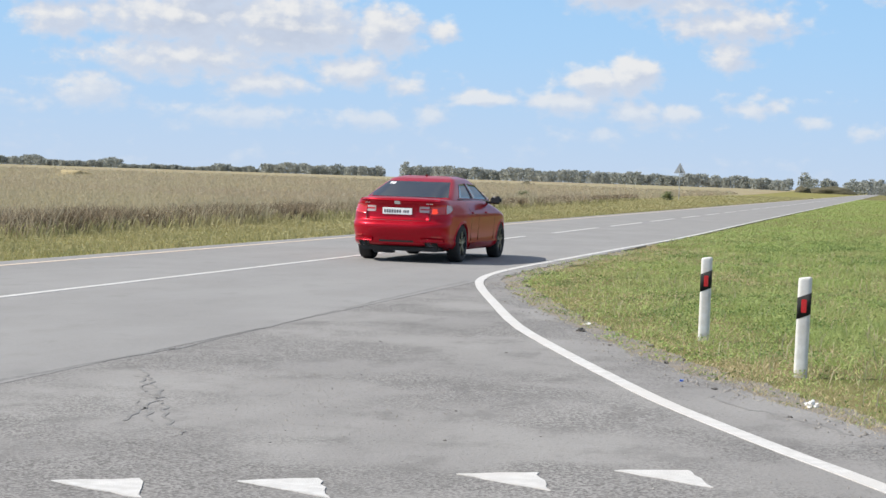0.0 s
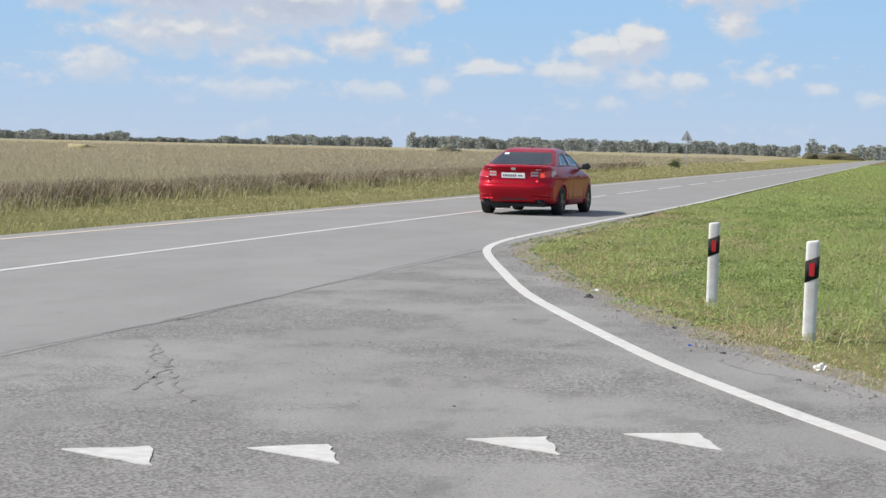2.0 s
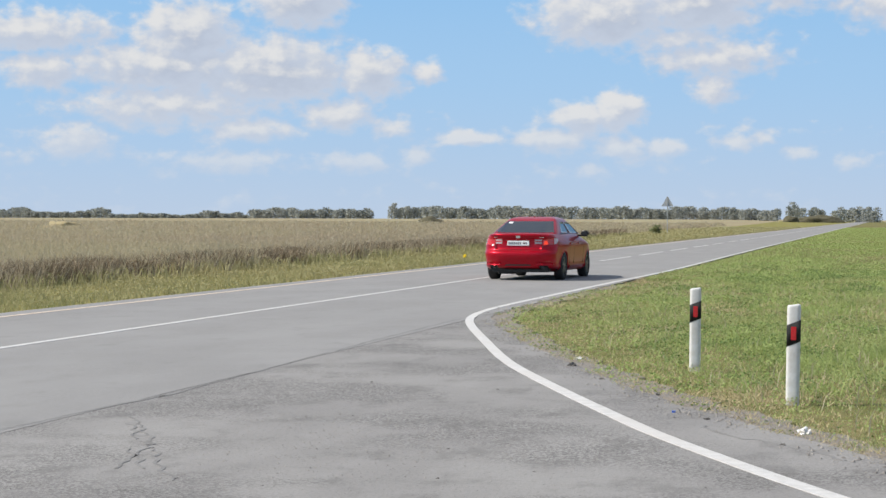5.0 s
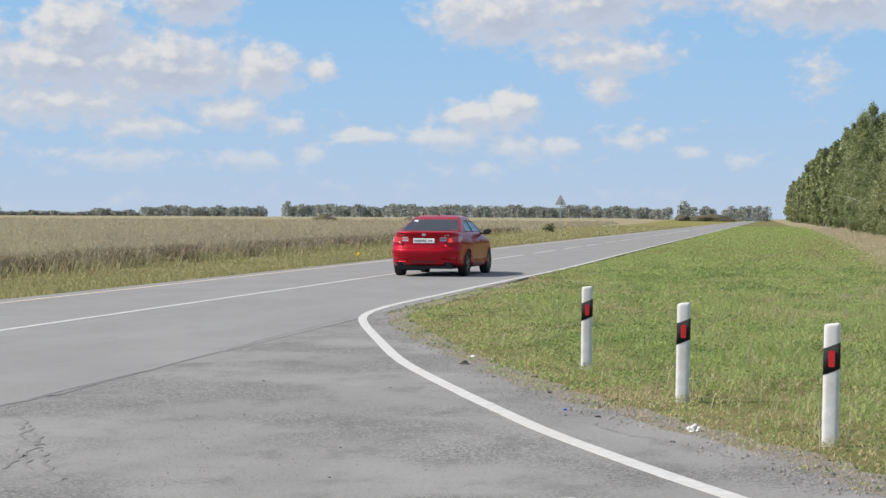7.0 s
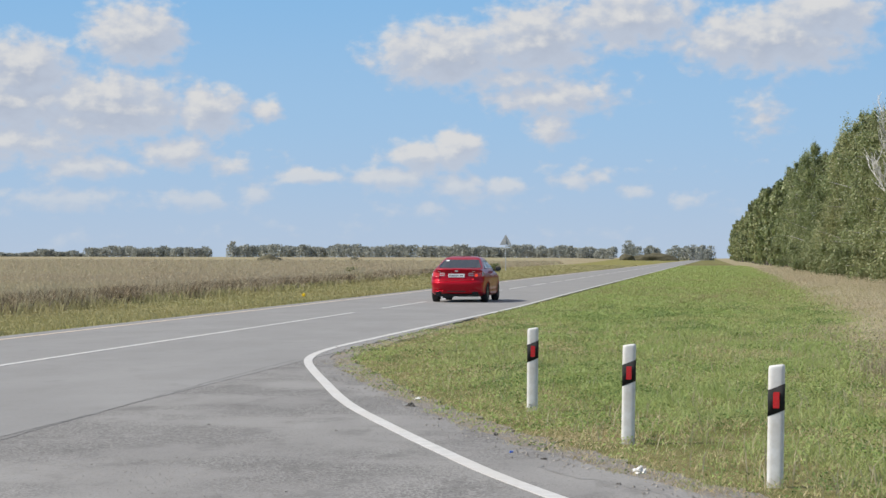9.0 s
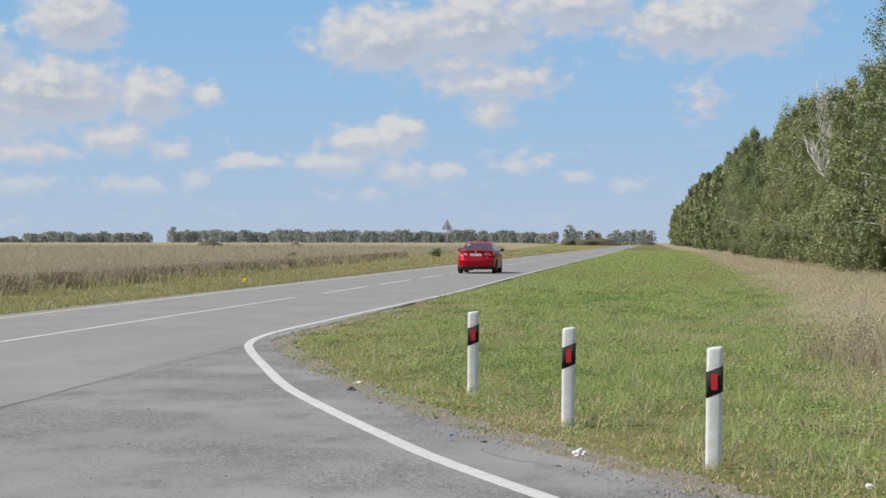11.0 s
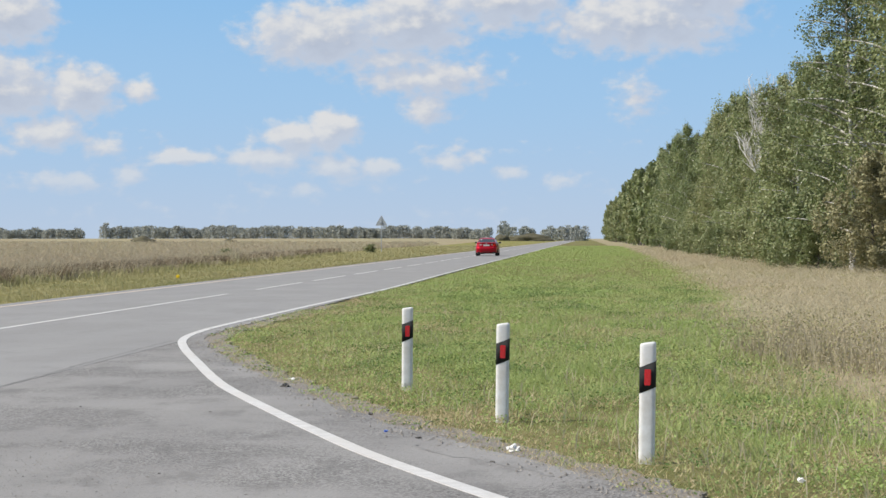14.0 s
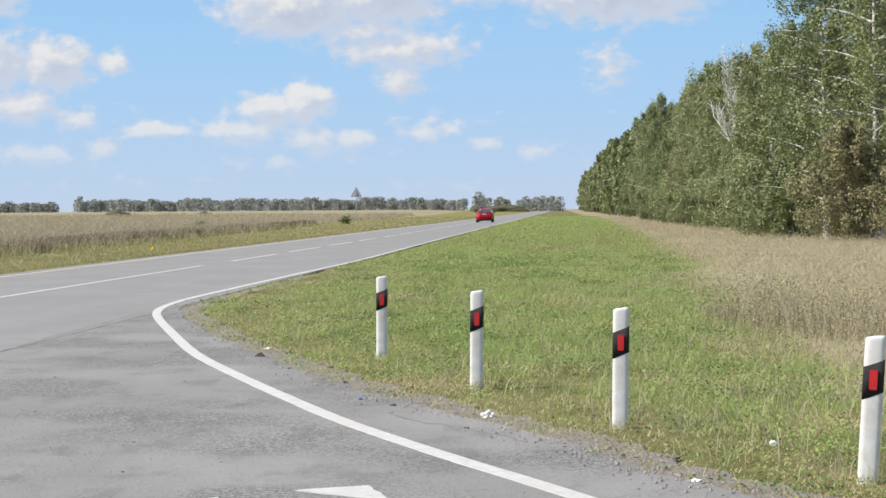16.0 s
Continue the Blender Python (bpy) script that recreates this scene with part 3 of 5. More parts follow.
def build_grass():
    # mown green corner round the posts: lush tufts, low clover, thin dry stretches
    x, y = scatter(900000, -6, 6, 8, 62, 1.75)
    d = x - edge_x(y)
    ragged = 0.75 * (patchy(x, y, 0.35, 1) - 0.35) + 0.3 * (patchy(x, y, 1.6, 2) - 0.5)
    keep = (d > -0.06 + 0.75 * np.maximum(0, ragged)) & (x < hay_edge(y) + rng.normal(0, 0.45, len(x)))
    lush = patchy(x, y * 0.6, 0.55, 3) * 0.6 + patchy(x, y * 0.5, 2.1, 4) * 0.4
    keep &= (rng.random(len(x)) < 0.12 + 1.25 * lush ** 1.4) & (rng.random(len(x)) < np.interp(y, [46, 62], [1, 0.1]))
    x, y, d, lush = x[keep], y[keep], d[keep], lush[keep]
    near = np.clip(d / 1.8, 0.35, 1)
    dry = np.clip(1.1 - d / 2.1, 0, 1) * (0.3 + 0.6 * patchy(x, y * 0.6, 0.5, 15)) + np.clip(patchy(x, y * 0.6, 0.9, 5) - 0.52, 0, 1) * 1.8
    kind = rng.random(len(x))
    straw = kind < dry * 0.75
    clover = ~straw & (rng.random(len(x)) < np.clip(2.4 * patchy(x, y * 0.6, 0.8, 6) - 0.75, 0.12, 0.8))
    dark = clover & (patchy(x, y * 0.6, 0.4, 7) > 0.56)
    grass = ~straw & ~clover
    for sel, name, mat, label in ((clover & ~dark, "clover_cover", M_CLOVER, "low clover leaves of the mown verge"), (dark, "clover_clumps", M_CLUMP, "dark green clover clumps in the mown verge")):
        leaflets(name, x[sel], y[sel], 0.008 + near[sel] * rng.random(sel.sum()) * (0.015 + 0.14 * lush[sel]), 0.005 + 0.009 * rng.random(sel.sum()) + y[sel] * 0.00022, mat, label, tilt=0.6)
    h = (0.025 + 0.18 * lush[grass] ** 1.6 * rng.random(grass.sum())) * near[grass]
    blades("mown_grass", x[grass], y[grass], h, 0.0035 + 0.004 * rng.random(grass.sum()) + y[grass] * 0.00016, 0.4 + 0.9 * rng.random(grass.sum()), M_GREEN,
           "uneven green mown grass on the verge", z=-0.014, bend=False)
    h = 0.015 + 0.07 * rng.random(straw.sum()) * near[straw]
    blades("withered_blades", x[straw], y[straw], h, 0.004 + 0.004 * rng.random(straw.sum()) + y[straw] * 0.00012, 0.7 + 1.0 * rng.random(straw.sum()), M_STRAW,
           "withered straw-coloured blades in the mown verge", z=-0.012, bend=False)
    # trampled dead stems lying along the broken edge
    x, y = scatter(60000, -6, 5, 8, 40, 1.4)
    d = x - edge_x(y)
    keep = (d > -0.12) & (d < 0.05 + 0.55 * rng.random(len(x)) ** 2) & (rng.random(len(x)) < 0.15 + patchy(x, y, 0.5, 8))
    x, y = x[keep], y[keep]
    blades("straw_edge", x, y, 0.012 + 0.02 * rng.random(len(x)), 0.004 + 0.004 * rng.random(len(x)), 1.5 + 2.0 * rng.random(len(x)), M_STRAW,
           "dry trampled stems along the asphalt edge", z=-0.008, bend=False)
    # lush taller tufts
    x, y = scatter(70000, -6, 5, 8, 48, 1.4)
    d = x - edge_x(y)
    keep = (d > 0.4) & (x < hay_edge(y) + 0.3) & (patchy(x, y * 0.7, 0.32, 9) > 0.66) & (rng.random(len(x)) < np.clip(0.25 + d / 4, 0, 1))
    x, y = x[keep], y[keep]
    blades("grass_tufts", x, y, 0.06 + 0.12 * rng.random(len(x)), 0.004 + 0.004 * rng.random(len(x)) + y * 0.0001, 0.3 + 0.8 * rng.random(len(x)), M_GREEN, "taller green grass tufts in the verge")
    # crumbs and gravel along the asphalt edge, and loose on the worn patch
    x, y = scatter(110000, -6, 4, 7, 34, 1.3)
    d = x - edge_x(y)
    keep = (np.abs(d + 0.06) < 0.42 * rng.random(len(x))) & (rng.random(len(x)) < 1.3 * patchy(x, y, 0.5, 14))
    gx, gy = scatter(4500, -5.4, 0, 6.5, 13)
    k2 = (gx < edge_x(gy) - 0.5) & (rng.random(len(gx)) < np.clip(1.6 * lumpy(gx, gy, 0.9, 2.0) - 0.6, 0.02, 1))
    pebbles(np.r_[x[keep], gx[k2]], np.r_[y[keep], gy[k2]], np.r_[0.004 + 0.013 * rng.random(keep.sum()) ** 3, 0.003 + 0.004 * rng.random(k2.sum())])
    # seeding stalks standing in the mown grass
    x, y = scatter(9000, -4, 4, 9, 40, 1.3)
    keep = (x > edge_x(y) + 0.6) & (x < hay_edge(y) + 0.5) & (rng.random(len(x)) < lumpy(x, y, 0.9, 5.0) * (0.25 + 0.9 * np.clip((x + 1.5) / 4, 0, 1)))
    x, y = x[keep], y[keep]
    blades("seeding_stalks", x, y, 0.10 + 0.16 * rng.random(len(x)), 0.005 + 0.005 * rng.random(len(x)), 0.3 + 0.4 * rng.random(len(x)), M_HAY, "thin straw-coloured seeding stalks in the green grass")
    # far verge
    x, y = scatter(230000, -5.5, 7, 44, 330, 1.7)
    keep = (x > edge_x(y) + 0.15) & (x < hay_edge(y) + rng.normal(0, 0.5, len(x)))
    x, y = x[keep], y[keep]
    leaflets("far_clover_cover", x[::3], y[::3], 0.02 + 0.05 * rng.random(len(x[::3])) * (0.3 + patchy(x[::3], y[::3] * 0.2, 0.9, 16)), 0.008 + y[::3] * 0.0003, M_CLOVER, "low green leaves of the mown verge")
    dry = rng.random(len(x)) < 1.6 * np.clip(patchy(x * 1.6, y * 0.12, 1.6, 13) - 0.35, 0, 1) + 0.06
    blades("far_dry_grass", x[dry], y[dry], 0.03 + 0.05 * rng.random(dry.sum()), 0.008 + y[dry] * 0.0004, 0.5 + 0.5 * rng.random(dry.sum()), M_GREEN_DRY, "yellowing grass in the mown verge", bend=False)
    x, y = x[~dry], y[~dry]
    blades("far_mown_grass", x, y, 0.03 + 0.05 * rng.random(len(x)), 0.008 + y * 0.0004, 0.5 + 0.5 * rng.random(len(x)), M_GREEN, "green mown verge running along the road", bend=False)
    # left verge
    x, y = scatter(250000, -27, -12.7, 20, 330, 2.1)
    keep = (x > field_edge(y) - 0.3) & (x < -12.72 - 0.2 * rng.random(len(x)))
    x, y = x[keep], y[keep]
    leaflets("left_verge_leaves", x[::2], y[::2], 0.03 + 0.1 * rng.random(len(x[::2])) * (0.4 + lumpy(x[::2], y[::2], 0.8, 1.0)), 0.01 + y[::2] * 0.00035, M_GREEN_DRY, "low yellowish leaves on the verge beside the road")
    blades("left_verge", x, y, 0.04 + 0.09 * rng.random(len(x)) * (0.4 + lumpy(x, y, 0.8, 1.0)), 0.008 + y * 0.00035, 0.3 + 0.5 * rng.random(len(x)),
           M_GREEN_DRY, "yellowish green grass verge beside the road", bend=False)
    # tangled dry grass before the wood
    x, y = scatter(330000, 1.2, 34, 9, 260, 1.9)
    edge = hay_edge(y) + 0.9 * (patchy(x, y * 0.4, 1.6, 10) - 0.5)
    keep = (x > edge + rng.normal(0, 0.35, len(x))) & (x < 6 + y * 0.16)
    x, y, edge = x[keep], y[keep], edge[keep]
    rise = np.clip((x - edge) / 3.0, 0.18, 1)
    blades("tall_dry_grass", x, y, (0.10 + 0.34 * rng.random(len(x)) * (0.3 + patchy(x, y * 0.5, 1.1, 11))) * rise, 0.003 + y * 0.00022, 0.5 + 1.3 * rng.random(len(x)),
           M_HAY, "tangled dry straw-coloured grass before the wood", bend=False)
    k = (rng.random(len(x)) < 0.55) & (y < 130)
    leaflets("dry_seed_heads", x[k], y[k], 0.03 + (0.10 + 0.30 * rng.random(k.sum())) * rise[k], 0.006 + y[k] * 0.00022, M_HAY, "pale seed heads of the dry grass", "grass", 1.3)
    # green undergrowth showing through it
    x, y = scatter(60000, 1.4, 14, 11, 90, 1.6)
    keep = (x > hay_edge(y) - 0.6) & (patchy(x, y * 0.5, 1.3, 12) > 0.55)
    x, y = x[keep], y[keep]
    leaflets("green_undergrowth", x, y, 0.02 + 0.22 * rng.random(len(x)) * np.clip((x - hay_edge(y) + 1) / 2.5, 0.2, 1), 0.008 + 0.008 * rng.random(len(x)) + y * 0.0002, M_GREEN_DRY,
             "olive green weeds among the dry grass", "grass", 1.0)
    # withered weeds and thistles in the dry strip
    spots = ((2.7, 23.0, 0.5), (3.6, 24.5, 0.7), (4.4, 26.5, 0.8), (3.0, 30.0, 0.7), (5.5, 38.0, 1.2), (3.4, 20.5, 0.5), (4.8, 22.0, 0.8))
    x, y = np.concatenate([(cx + rng.normal(0, r, 150), cy + rng.normal(0, r * 1.6, 150)) for cx, cy, r in spots], 1)
    blades("withered_weeds", x, y, 0.12 + 0.26 * rng.random(len(x)), 0.005 + 0.006 * rng.random(len(x)), 0.4 + 1.0 * rng.random(len(x)), M_SCRUB, "brown withered weeds among the tall dry grass")
    k = np.repeat(np.arange(len(x)), 5)
    leaflets("withered_weed_leaves", x[k] + rng.normal(0, 0.07, len(k)), y[k] + rng.normal(0, 0.07, len(k)), 0.05 + 0.3 * rng.random(len(k)), 0.010 + 0.012 * rng.random(len(k)), M_SCRUB,
             "brown leaves of withered weeds", "grass", 1.2)
    # leafy grey-green weed clumps at the edge of the dry strip
    spots = ((2.45, 21.3, 0.28, 0.55), (2.85, 22.3, 0.35, 0.6), (2.15, 23.4, 0.25, 0.4), (3.2, 20.6, 0.25, 0.5))
    x, y, h = np.concatenate([(cx + rng.normal(0, r, 900), cy + rng.normal(0, r * 1.4, 900), np.full(900, top)) for cx, cy, r, top in spots], 1)
    leaflets("weed_clump_leaves", x, y, 0.02 + h * rng.random(len(x)) ** 1.3, 0.008 + 0.012 * rng.random(len(x)), M_GREEN_DRY, "leafy grey-green weeds at the edge of the dry grass", "weeds", 1.1)
    blades("weed_clump_stems", x[::6], y[::6], h[::6] * (0.5 + 0.6 * rng.random(len(x[::6]))), 0.006 + 0.004 * rng.random(len(x[::6])), 0.2 + 0.4 * rng.random(len(x[::6])), M_SCRUB,
           "brown stems of tall weeds", category="weeds")
    # brown stalks at the foot of the field
    y = 22 + 150 * rng.random(52000) ** 1.3
    x = field_edge(y) - 0.1 - 1.1 * rng.random(len(y)) + 0.5 * lumpy(y * 0.0, y, 0.8)
    k = rng.random(len(x)) < 0.2 + lumpy(x, y, 0.5, 3.0)
    x, y = x[k], y[k]
    blades("brown_stalks", x, y, 0.3 + 0.35 * rng.random(len(x)), 0.012 + y * 0.0004, 0.2 + 0.5 * rng.random(len(x)), M_STALK, "brown stalks at the foot of the dry field", category="field")
    # green weeds along the field's edge
    y = 24 + 140 * rng.random(14000) ** 1.4
    x = field_edge(y) + rng.normal(0.2, 0.5, len(y))
    k = rng.random(len(x)) < lumpy(x, y, 0.7, 9.0)
    x, y = x[k], y[k]
    blades("edge_weeds", x, y, 0.15 + 0.3 * rng.random(len(x)), 0.012 + y * 0.0004, 0.3 + 0.6 * rng.random(len(x)), M_GREEN_DRY, "pale green weeds along the field's edge")
    # dry field
    for name, count, y0, y1, depth, base in (("field_weeds", 150000, 22, 130, 60, 0.018), ("far_field_weeds", 90000, 120, 420, 220, 0.05)):
        y = y0 + (y1 - y0) * rng.random(count) ** 1.2
        x = field_edge(y) - depth * rng.random(count) ** 1.9 + rng.normal(0, 0.3, count)
        k = rng.random(count) < 0.35 + 0.65 * lumpy(x, y, 0.45, 4.0)
        x, y = x[k], y[k]
        h = (0.3 + 0.5 * rng.random(len(x))) * (0.55 + 0.6 * lumpy(x, y, 0.35, 6.0))
        blades(name, x, y, h, base * 0.6 + y * 0.0003, 0.2 + 0.5 * rng.random(len(x)), M_WEED, "dense dry brown weeds of a fallow field", category="field", bend=False)
        k = rng.random(len(x)) < 0.85
        x, y, h = x[k], y[k], h[k]
        n = len(x)
        leaflets(name.replace("weeds", "seed_heads"), np.repeat(x, 2) + rng.normal(0, 0.12, 2 * n), np.repeat(y, 2) + rng.normal(0, 0.12, 2 * n),
                 np.repeat(h, 2) * rng.uniform(0.2, 1.05, 2 * n), 0.01 + np.repeat(y, 2) * 0.00034, M_WEED,
                 "pale seed heads of the dry field weeds", "field", 1.2)


# ---- trees ----
def leaves(points, size, seed, facing=None):
    """Small three-cornered leaves; facing turns them about outward from their clump."""
    r = np.random.default_rng(seed)
    p = np.asarray(points)
    n = len(p)
    out = r.normal(size=(n, 3)) if facing is None else np.asarray(facing) + r.normal(0, 0.55, (n, 3))
    u = np.cross(out, r.normal(size=(n, 3)))
    u /= np.linalg.norm(u, axis=1)[:, None]
    v = np.cross(out, u)
    v /= np.linalg.norm(v, axis=1)[:, None]
    s = size * r.uniform(0.6, 1.4, (n, 1))
    verts = np.stack([p - u * s * 0.6 - v * s * 0.4, p + u * s * 0.6 - v * s * 0.3, p + v * s * 0.7], 1).reshape(-1, 3)
    return verts.tolist(), (np.arange(n)[:, None] * 3 + np.arange(3)).tolist()


def tree(seed, height, spread, count, size, leaf, bark, low=0.06, droop=0.5, label="", category="tree", limbs=34, trunk=0.011):
    """A tapered trunk with limbs, and a crown of leaf sprays hung along them."""
    r = random.Random(seed)
    pts, rad = [], []
    bx, by = r.uniform(-0.05, 0.05), r.uniform(-0.05, 0.05)
    for i in range(9):
        t = i / 8
        pts.append(Vector((bx * height * t * t + r.uniform(-0.05, 0.05) * t * 2, by * height * t * t + r.uniform(-0.05, 0.05) * t * 2, height * t * 0.97 - 0.1)))
        rad.append(height * trunk * (1 - t) + 0.012)
    pieces, spots, facing = [tube(pts, rad, 8)], [], []
    per = max(1, count // limbs)
    for k in range(limbs):
        t = low + (0.97 - low) * ((k + r.random()) / limbs) ** 0.9
        j = min(7, int(t * 8))
        root = pts[j].lerp(pts[j + 1], t * 8 - j)
        shape = (1 - t) ** 0.55 * (0.55 + 0.45 * min(1, t / 0.25)) + 0.12
        reach = spread * shape * r.uniform(0.65, 1.2)
        a = k * 2.4 + r.uniform(-0.5, 0.5)
        rise = r.uniform(0.25, 0.7) * reach
        line = []
        for i in range(5):
            q = i / 4
            line.append(root + Vector((math.cos(a) * reach * q, math.sin(a) * reach * q, rise * q - droop * reach * q * q * 0.3)))
        pieces.append(tube(line, [0.036 * (1 - q / 5) * height / 11 + 0.006 for q in range(5)], 4))
        # three hanging clumps on every limb, each a ragged shell of leaves
        for c in range(3):
            q = (0.4, 0.72, 1.0)[c] + r.uniform(-0.12, 0.0)
            g = min(3, int(q * 4))
            at = line[g].lerp(line[g + 1], q * 4 - g)
            wide = (0.16 + 0.15 * reach / 2.0) * r.uniform(0.65, 1.4)
            deep = wide * (1.1 + droop * r.uniform(0.6, 1.9))
            for i in range(per // 3):
                d = Vector((r.gauss(0, 1), r.gauss(0, 1), r.gauss(0, 1))).normalized()
                k = r.uniform(0.2, 1.0) ** 0.5 * (r.uniform(1.2, 1.9) if r.random() < 0.28 else 1.0)
                spots.append((at.x + d.x * wide * k, at.y + d.y * wide * k, max(0.12, at.z + d.z * deep * k - 0.35 * deep)))
                facing.append((d.x, d.y, d.z + 0.25))
    ob = new("tree" if category == "tree" else "bush")
    part("trunk", join(pieces), bark, ob, smooth=True)
    part("crown", leaves(spots, size, seed, facing), leaf, ob)
    return tagged(ob, label, category)


def bare_tree(seed, height):
    """A dead birch top: pale forked branches without leaves."""
    r = random.Random(seed)
    pieces = []

    def grow(p, d, length, rad, level):
        line, q = [p], p
        for i in range(4):
            d = (d + Vector((r.gauss(0, 0.12), r.gauss(0, 0.12), 0.05))).normalized()
            q = q + d * length / 4
            line.append(q)
        pieces.append(tube(line, [rad * (1 - i / 5.5) for i in range(5)], 5))
        if level < 3:
            for k in range(7 if level else 24):
                at = line[1 + k % 4] if level else line[2].lerp(line[4], k / 23)
                turn = Vector((r.gauss(0, 1), r.gauss(0, 1), 0.6 + r.random())).normalized()
                grow(at, (d * 0.6 + turn * 0.7).normalized(), length * (0.42 if level else 0.27), rad * 0.5, level + 1)

    grow(Vector((0, 0, -0.1)), Vector((0.02, 0, 1)), height * 0.95, height * 0.014, 0)
    ob = new("dead_tree")
    part("trunk", join(pieces), M_DEAD, ob)
    return tagged(ob, "dead grey-white leafless birch among green trees", "tree")


def build_wood():
    group = "trees of the roadside wood"
    kinds = []
    for i in range(6):
        kinds.append(tree(20 + i, 10.5, 2.7 + 0.25 * (i % 3), 25000, 0.084, M_LEAF if i % 3 else M_LEAF_DEEP, M_BARK if i % 3 else M_BARK_DARK, 0.03, 0.55,
                          "green leafy birch with drooping foliage at the wood's edge" if i % 2 else "dense green poplar-like tree at the wood's edge"))
    thin = [tree(40 + i, 12.0, 3.2, 5600, 0.3, M_LEAF if i % 2 else M_LEAF_DEEP, M_BARK_DARK, 0.03, 0.5, "green deciduous tree in a long roadside row", limbs=26) for i in range(4)]

    def plant(pool, i, x, y, h, ref, turn):
        src = pool[i]
        src["group"] = group
        s = h / ref
        m = pose(x, y, -0.03, 0, 0, turn)
        ob = copy_thing(src, m)
        ob.scale = (s * 0.5 + 0.5, s * 0.5 + 0.5, s)
        return ob

    r = random.Random(11)
    y, k = 84.0, 0
    while y < 250:
        want = np.interp(y, [80, 100, 150, 250], [9.0, 9.9, 11.6, 13.6])
        plant(kinds, k % 6, 11.3 + r.uniform(-0.9, 1.1), y, want * r.choice((0.72, 0.85, 0.95, 1.0, 1.08)) * r.uniform(0.95, 1.05), 10.5, r.uniform(0, 360))
        if y < 190:
            plant(thin, (k + 3) % 4, 15.0 + r.uniform(-0.8, 0.8), y + 1.5, want * r.uniform(1.0, 1.15), 12.0, r.uniform(0, 360))
        y += r.uniform(3.2, 4.4) * (1 if y < 160 else 1.5)
        k += 1
    while y < 950:
        want = np.interp(y, [250, 400, 950], [13.6, 15.8, 17.0])
        plant(thin, k % 4, 11.5 + r.uniform(-0.8, 0.8), y, want * r.uniform(0.92, 1.06), 12.0, r.uniform(0, 360))
        y += r.uniform(6.5, 9.5) * (1 if y < 450 else 1.8)
        k += 1
    # the tall near group
    tall = [tree(60 + i, 15.5, 3.1, 24000, 0.085, M_LEAF if i else M_LEAF_DEEP, M_BARK, 0.1, 0.75,
                 "tall birch with white trunk and bare lower branches", limbs=66, trunk=0.009) for i in range(2)]
    for i, (x, y, h, turn) in enumerate(((10.9, 77.5, 13.8, 10), (12.4, 74.5, 16.0, 80), (14.3, 71.0, 15.5, 200), (13.4, 79, 16.5, 300), (16.3, 74, 16.5, 130), (16.2, 67, 15.0, 20))):
        t = tall[i % 2]
        t["group"] = group
        ob = copy_thing(t, pose(x, y, -0.03, 0, 0, turn))
        ob.scale = (1, 1, h / 15.5)
    dead = bare_tree(5, 8.8)
    dead.location = (9.9, 105, 0)
    rust = tree(71, 4.8, 2.0, 22000, 0.075, M_LEAF_RUST, M_BARK_DARK, 0.04, 0.5, "rusty brown-green bush under the birches", "bush", 30)
    rust.location = (11.0, 72.5, 0)
    b2 = copy_thing(rust, pose(13.2, 70.5, 0, 0, 0, 120))
    b2.scale = (0.9, 0.9, 0.8)
    low = tree(72, 3.4, 1.9, 15000, 0.085, M_LEAF_DEEP, M_BARK_DARK, 0.03, 0.4, "low green bush at the foot of the wood", "bush", 24)
    low.location = (9.7, 79, 0)
    for i in range(14):
        b = copy_thing(low, pose(9.9 + r.uniform(-0.6, 0.6), 86 + i * 9 + r.uniform(-3, 3), 0, 0, 0, r.uniform(0, 360)))
        s = r.uniform(0.8, 1.25)
        b.scale = (s, s, s * 0.9)
    for src in kinds + thin + tall:
        for child in list(src.children):
            bpy.data.objects.remove(child)
        bpy.data.objects.remove(src)


def far_trees(name, spans, dist, label, seed, rough=0.7):
    """A distant tree line: bearing spans in degrees with tree heights."""
    r = random.Random(seed)
    spots, pieces = [], []
    for a0, a1, h in spans:
        a = a0
        while a < a1:
            d = dist + r.uniform(-20, 60)
            x, y = math.sin(radians(a)) * d, math.cos(radians(a)) * d
            tall, wide = h * r.uniform(0.82, 1.08) * (0.92 + 0.5 * rough * noise.noise((a * 1.3, dist, 0)) + rough * 0.3 * noise.noise((a * 5, dist, 3))), r.uniform(1.6, 2.8)
            if r.random() < 0.06:
                tall *= 1.2
            base = float(field_rise(x, y)) - 0.1
            pieces.append(tube([(x, y, base - 0.5), (x, y, base + tall * 0.8)], [0.14, 0.05], 4))
            for i in range(240):
                t = r.random() ** 0.8
                w = wide * (0.75 + 0.45 * math.sin(math.pi * min(1, t * 0.85 + 0.12)))
                b = r.uniform(0, 6.3)
                q = math.sqrt(r.random())
                spots.append((x + math.cos(b) * w * q, y + math.sin(b) * w * q, base + tall * (0.02 + 0.98 * t)))
            a += r.uniform(0.07, 0.12) * 1000 / dist
    ob = new(name)
    part("trunks", join(pieces), M_BARK_DARK, ob)["kind"] = "stuff"
    # the crowns' pale grey carries the haze of distance as paint
    part("crowns", leaves(spots, 0.78, seed), M_HAZED_LEAF, ob)["kind"] = "stuff"
    return tagged(ob, label, "trees", kind="stuff")


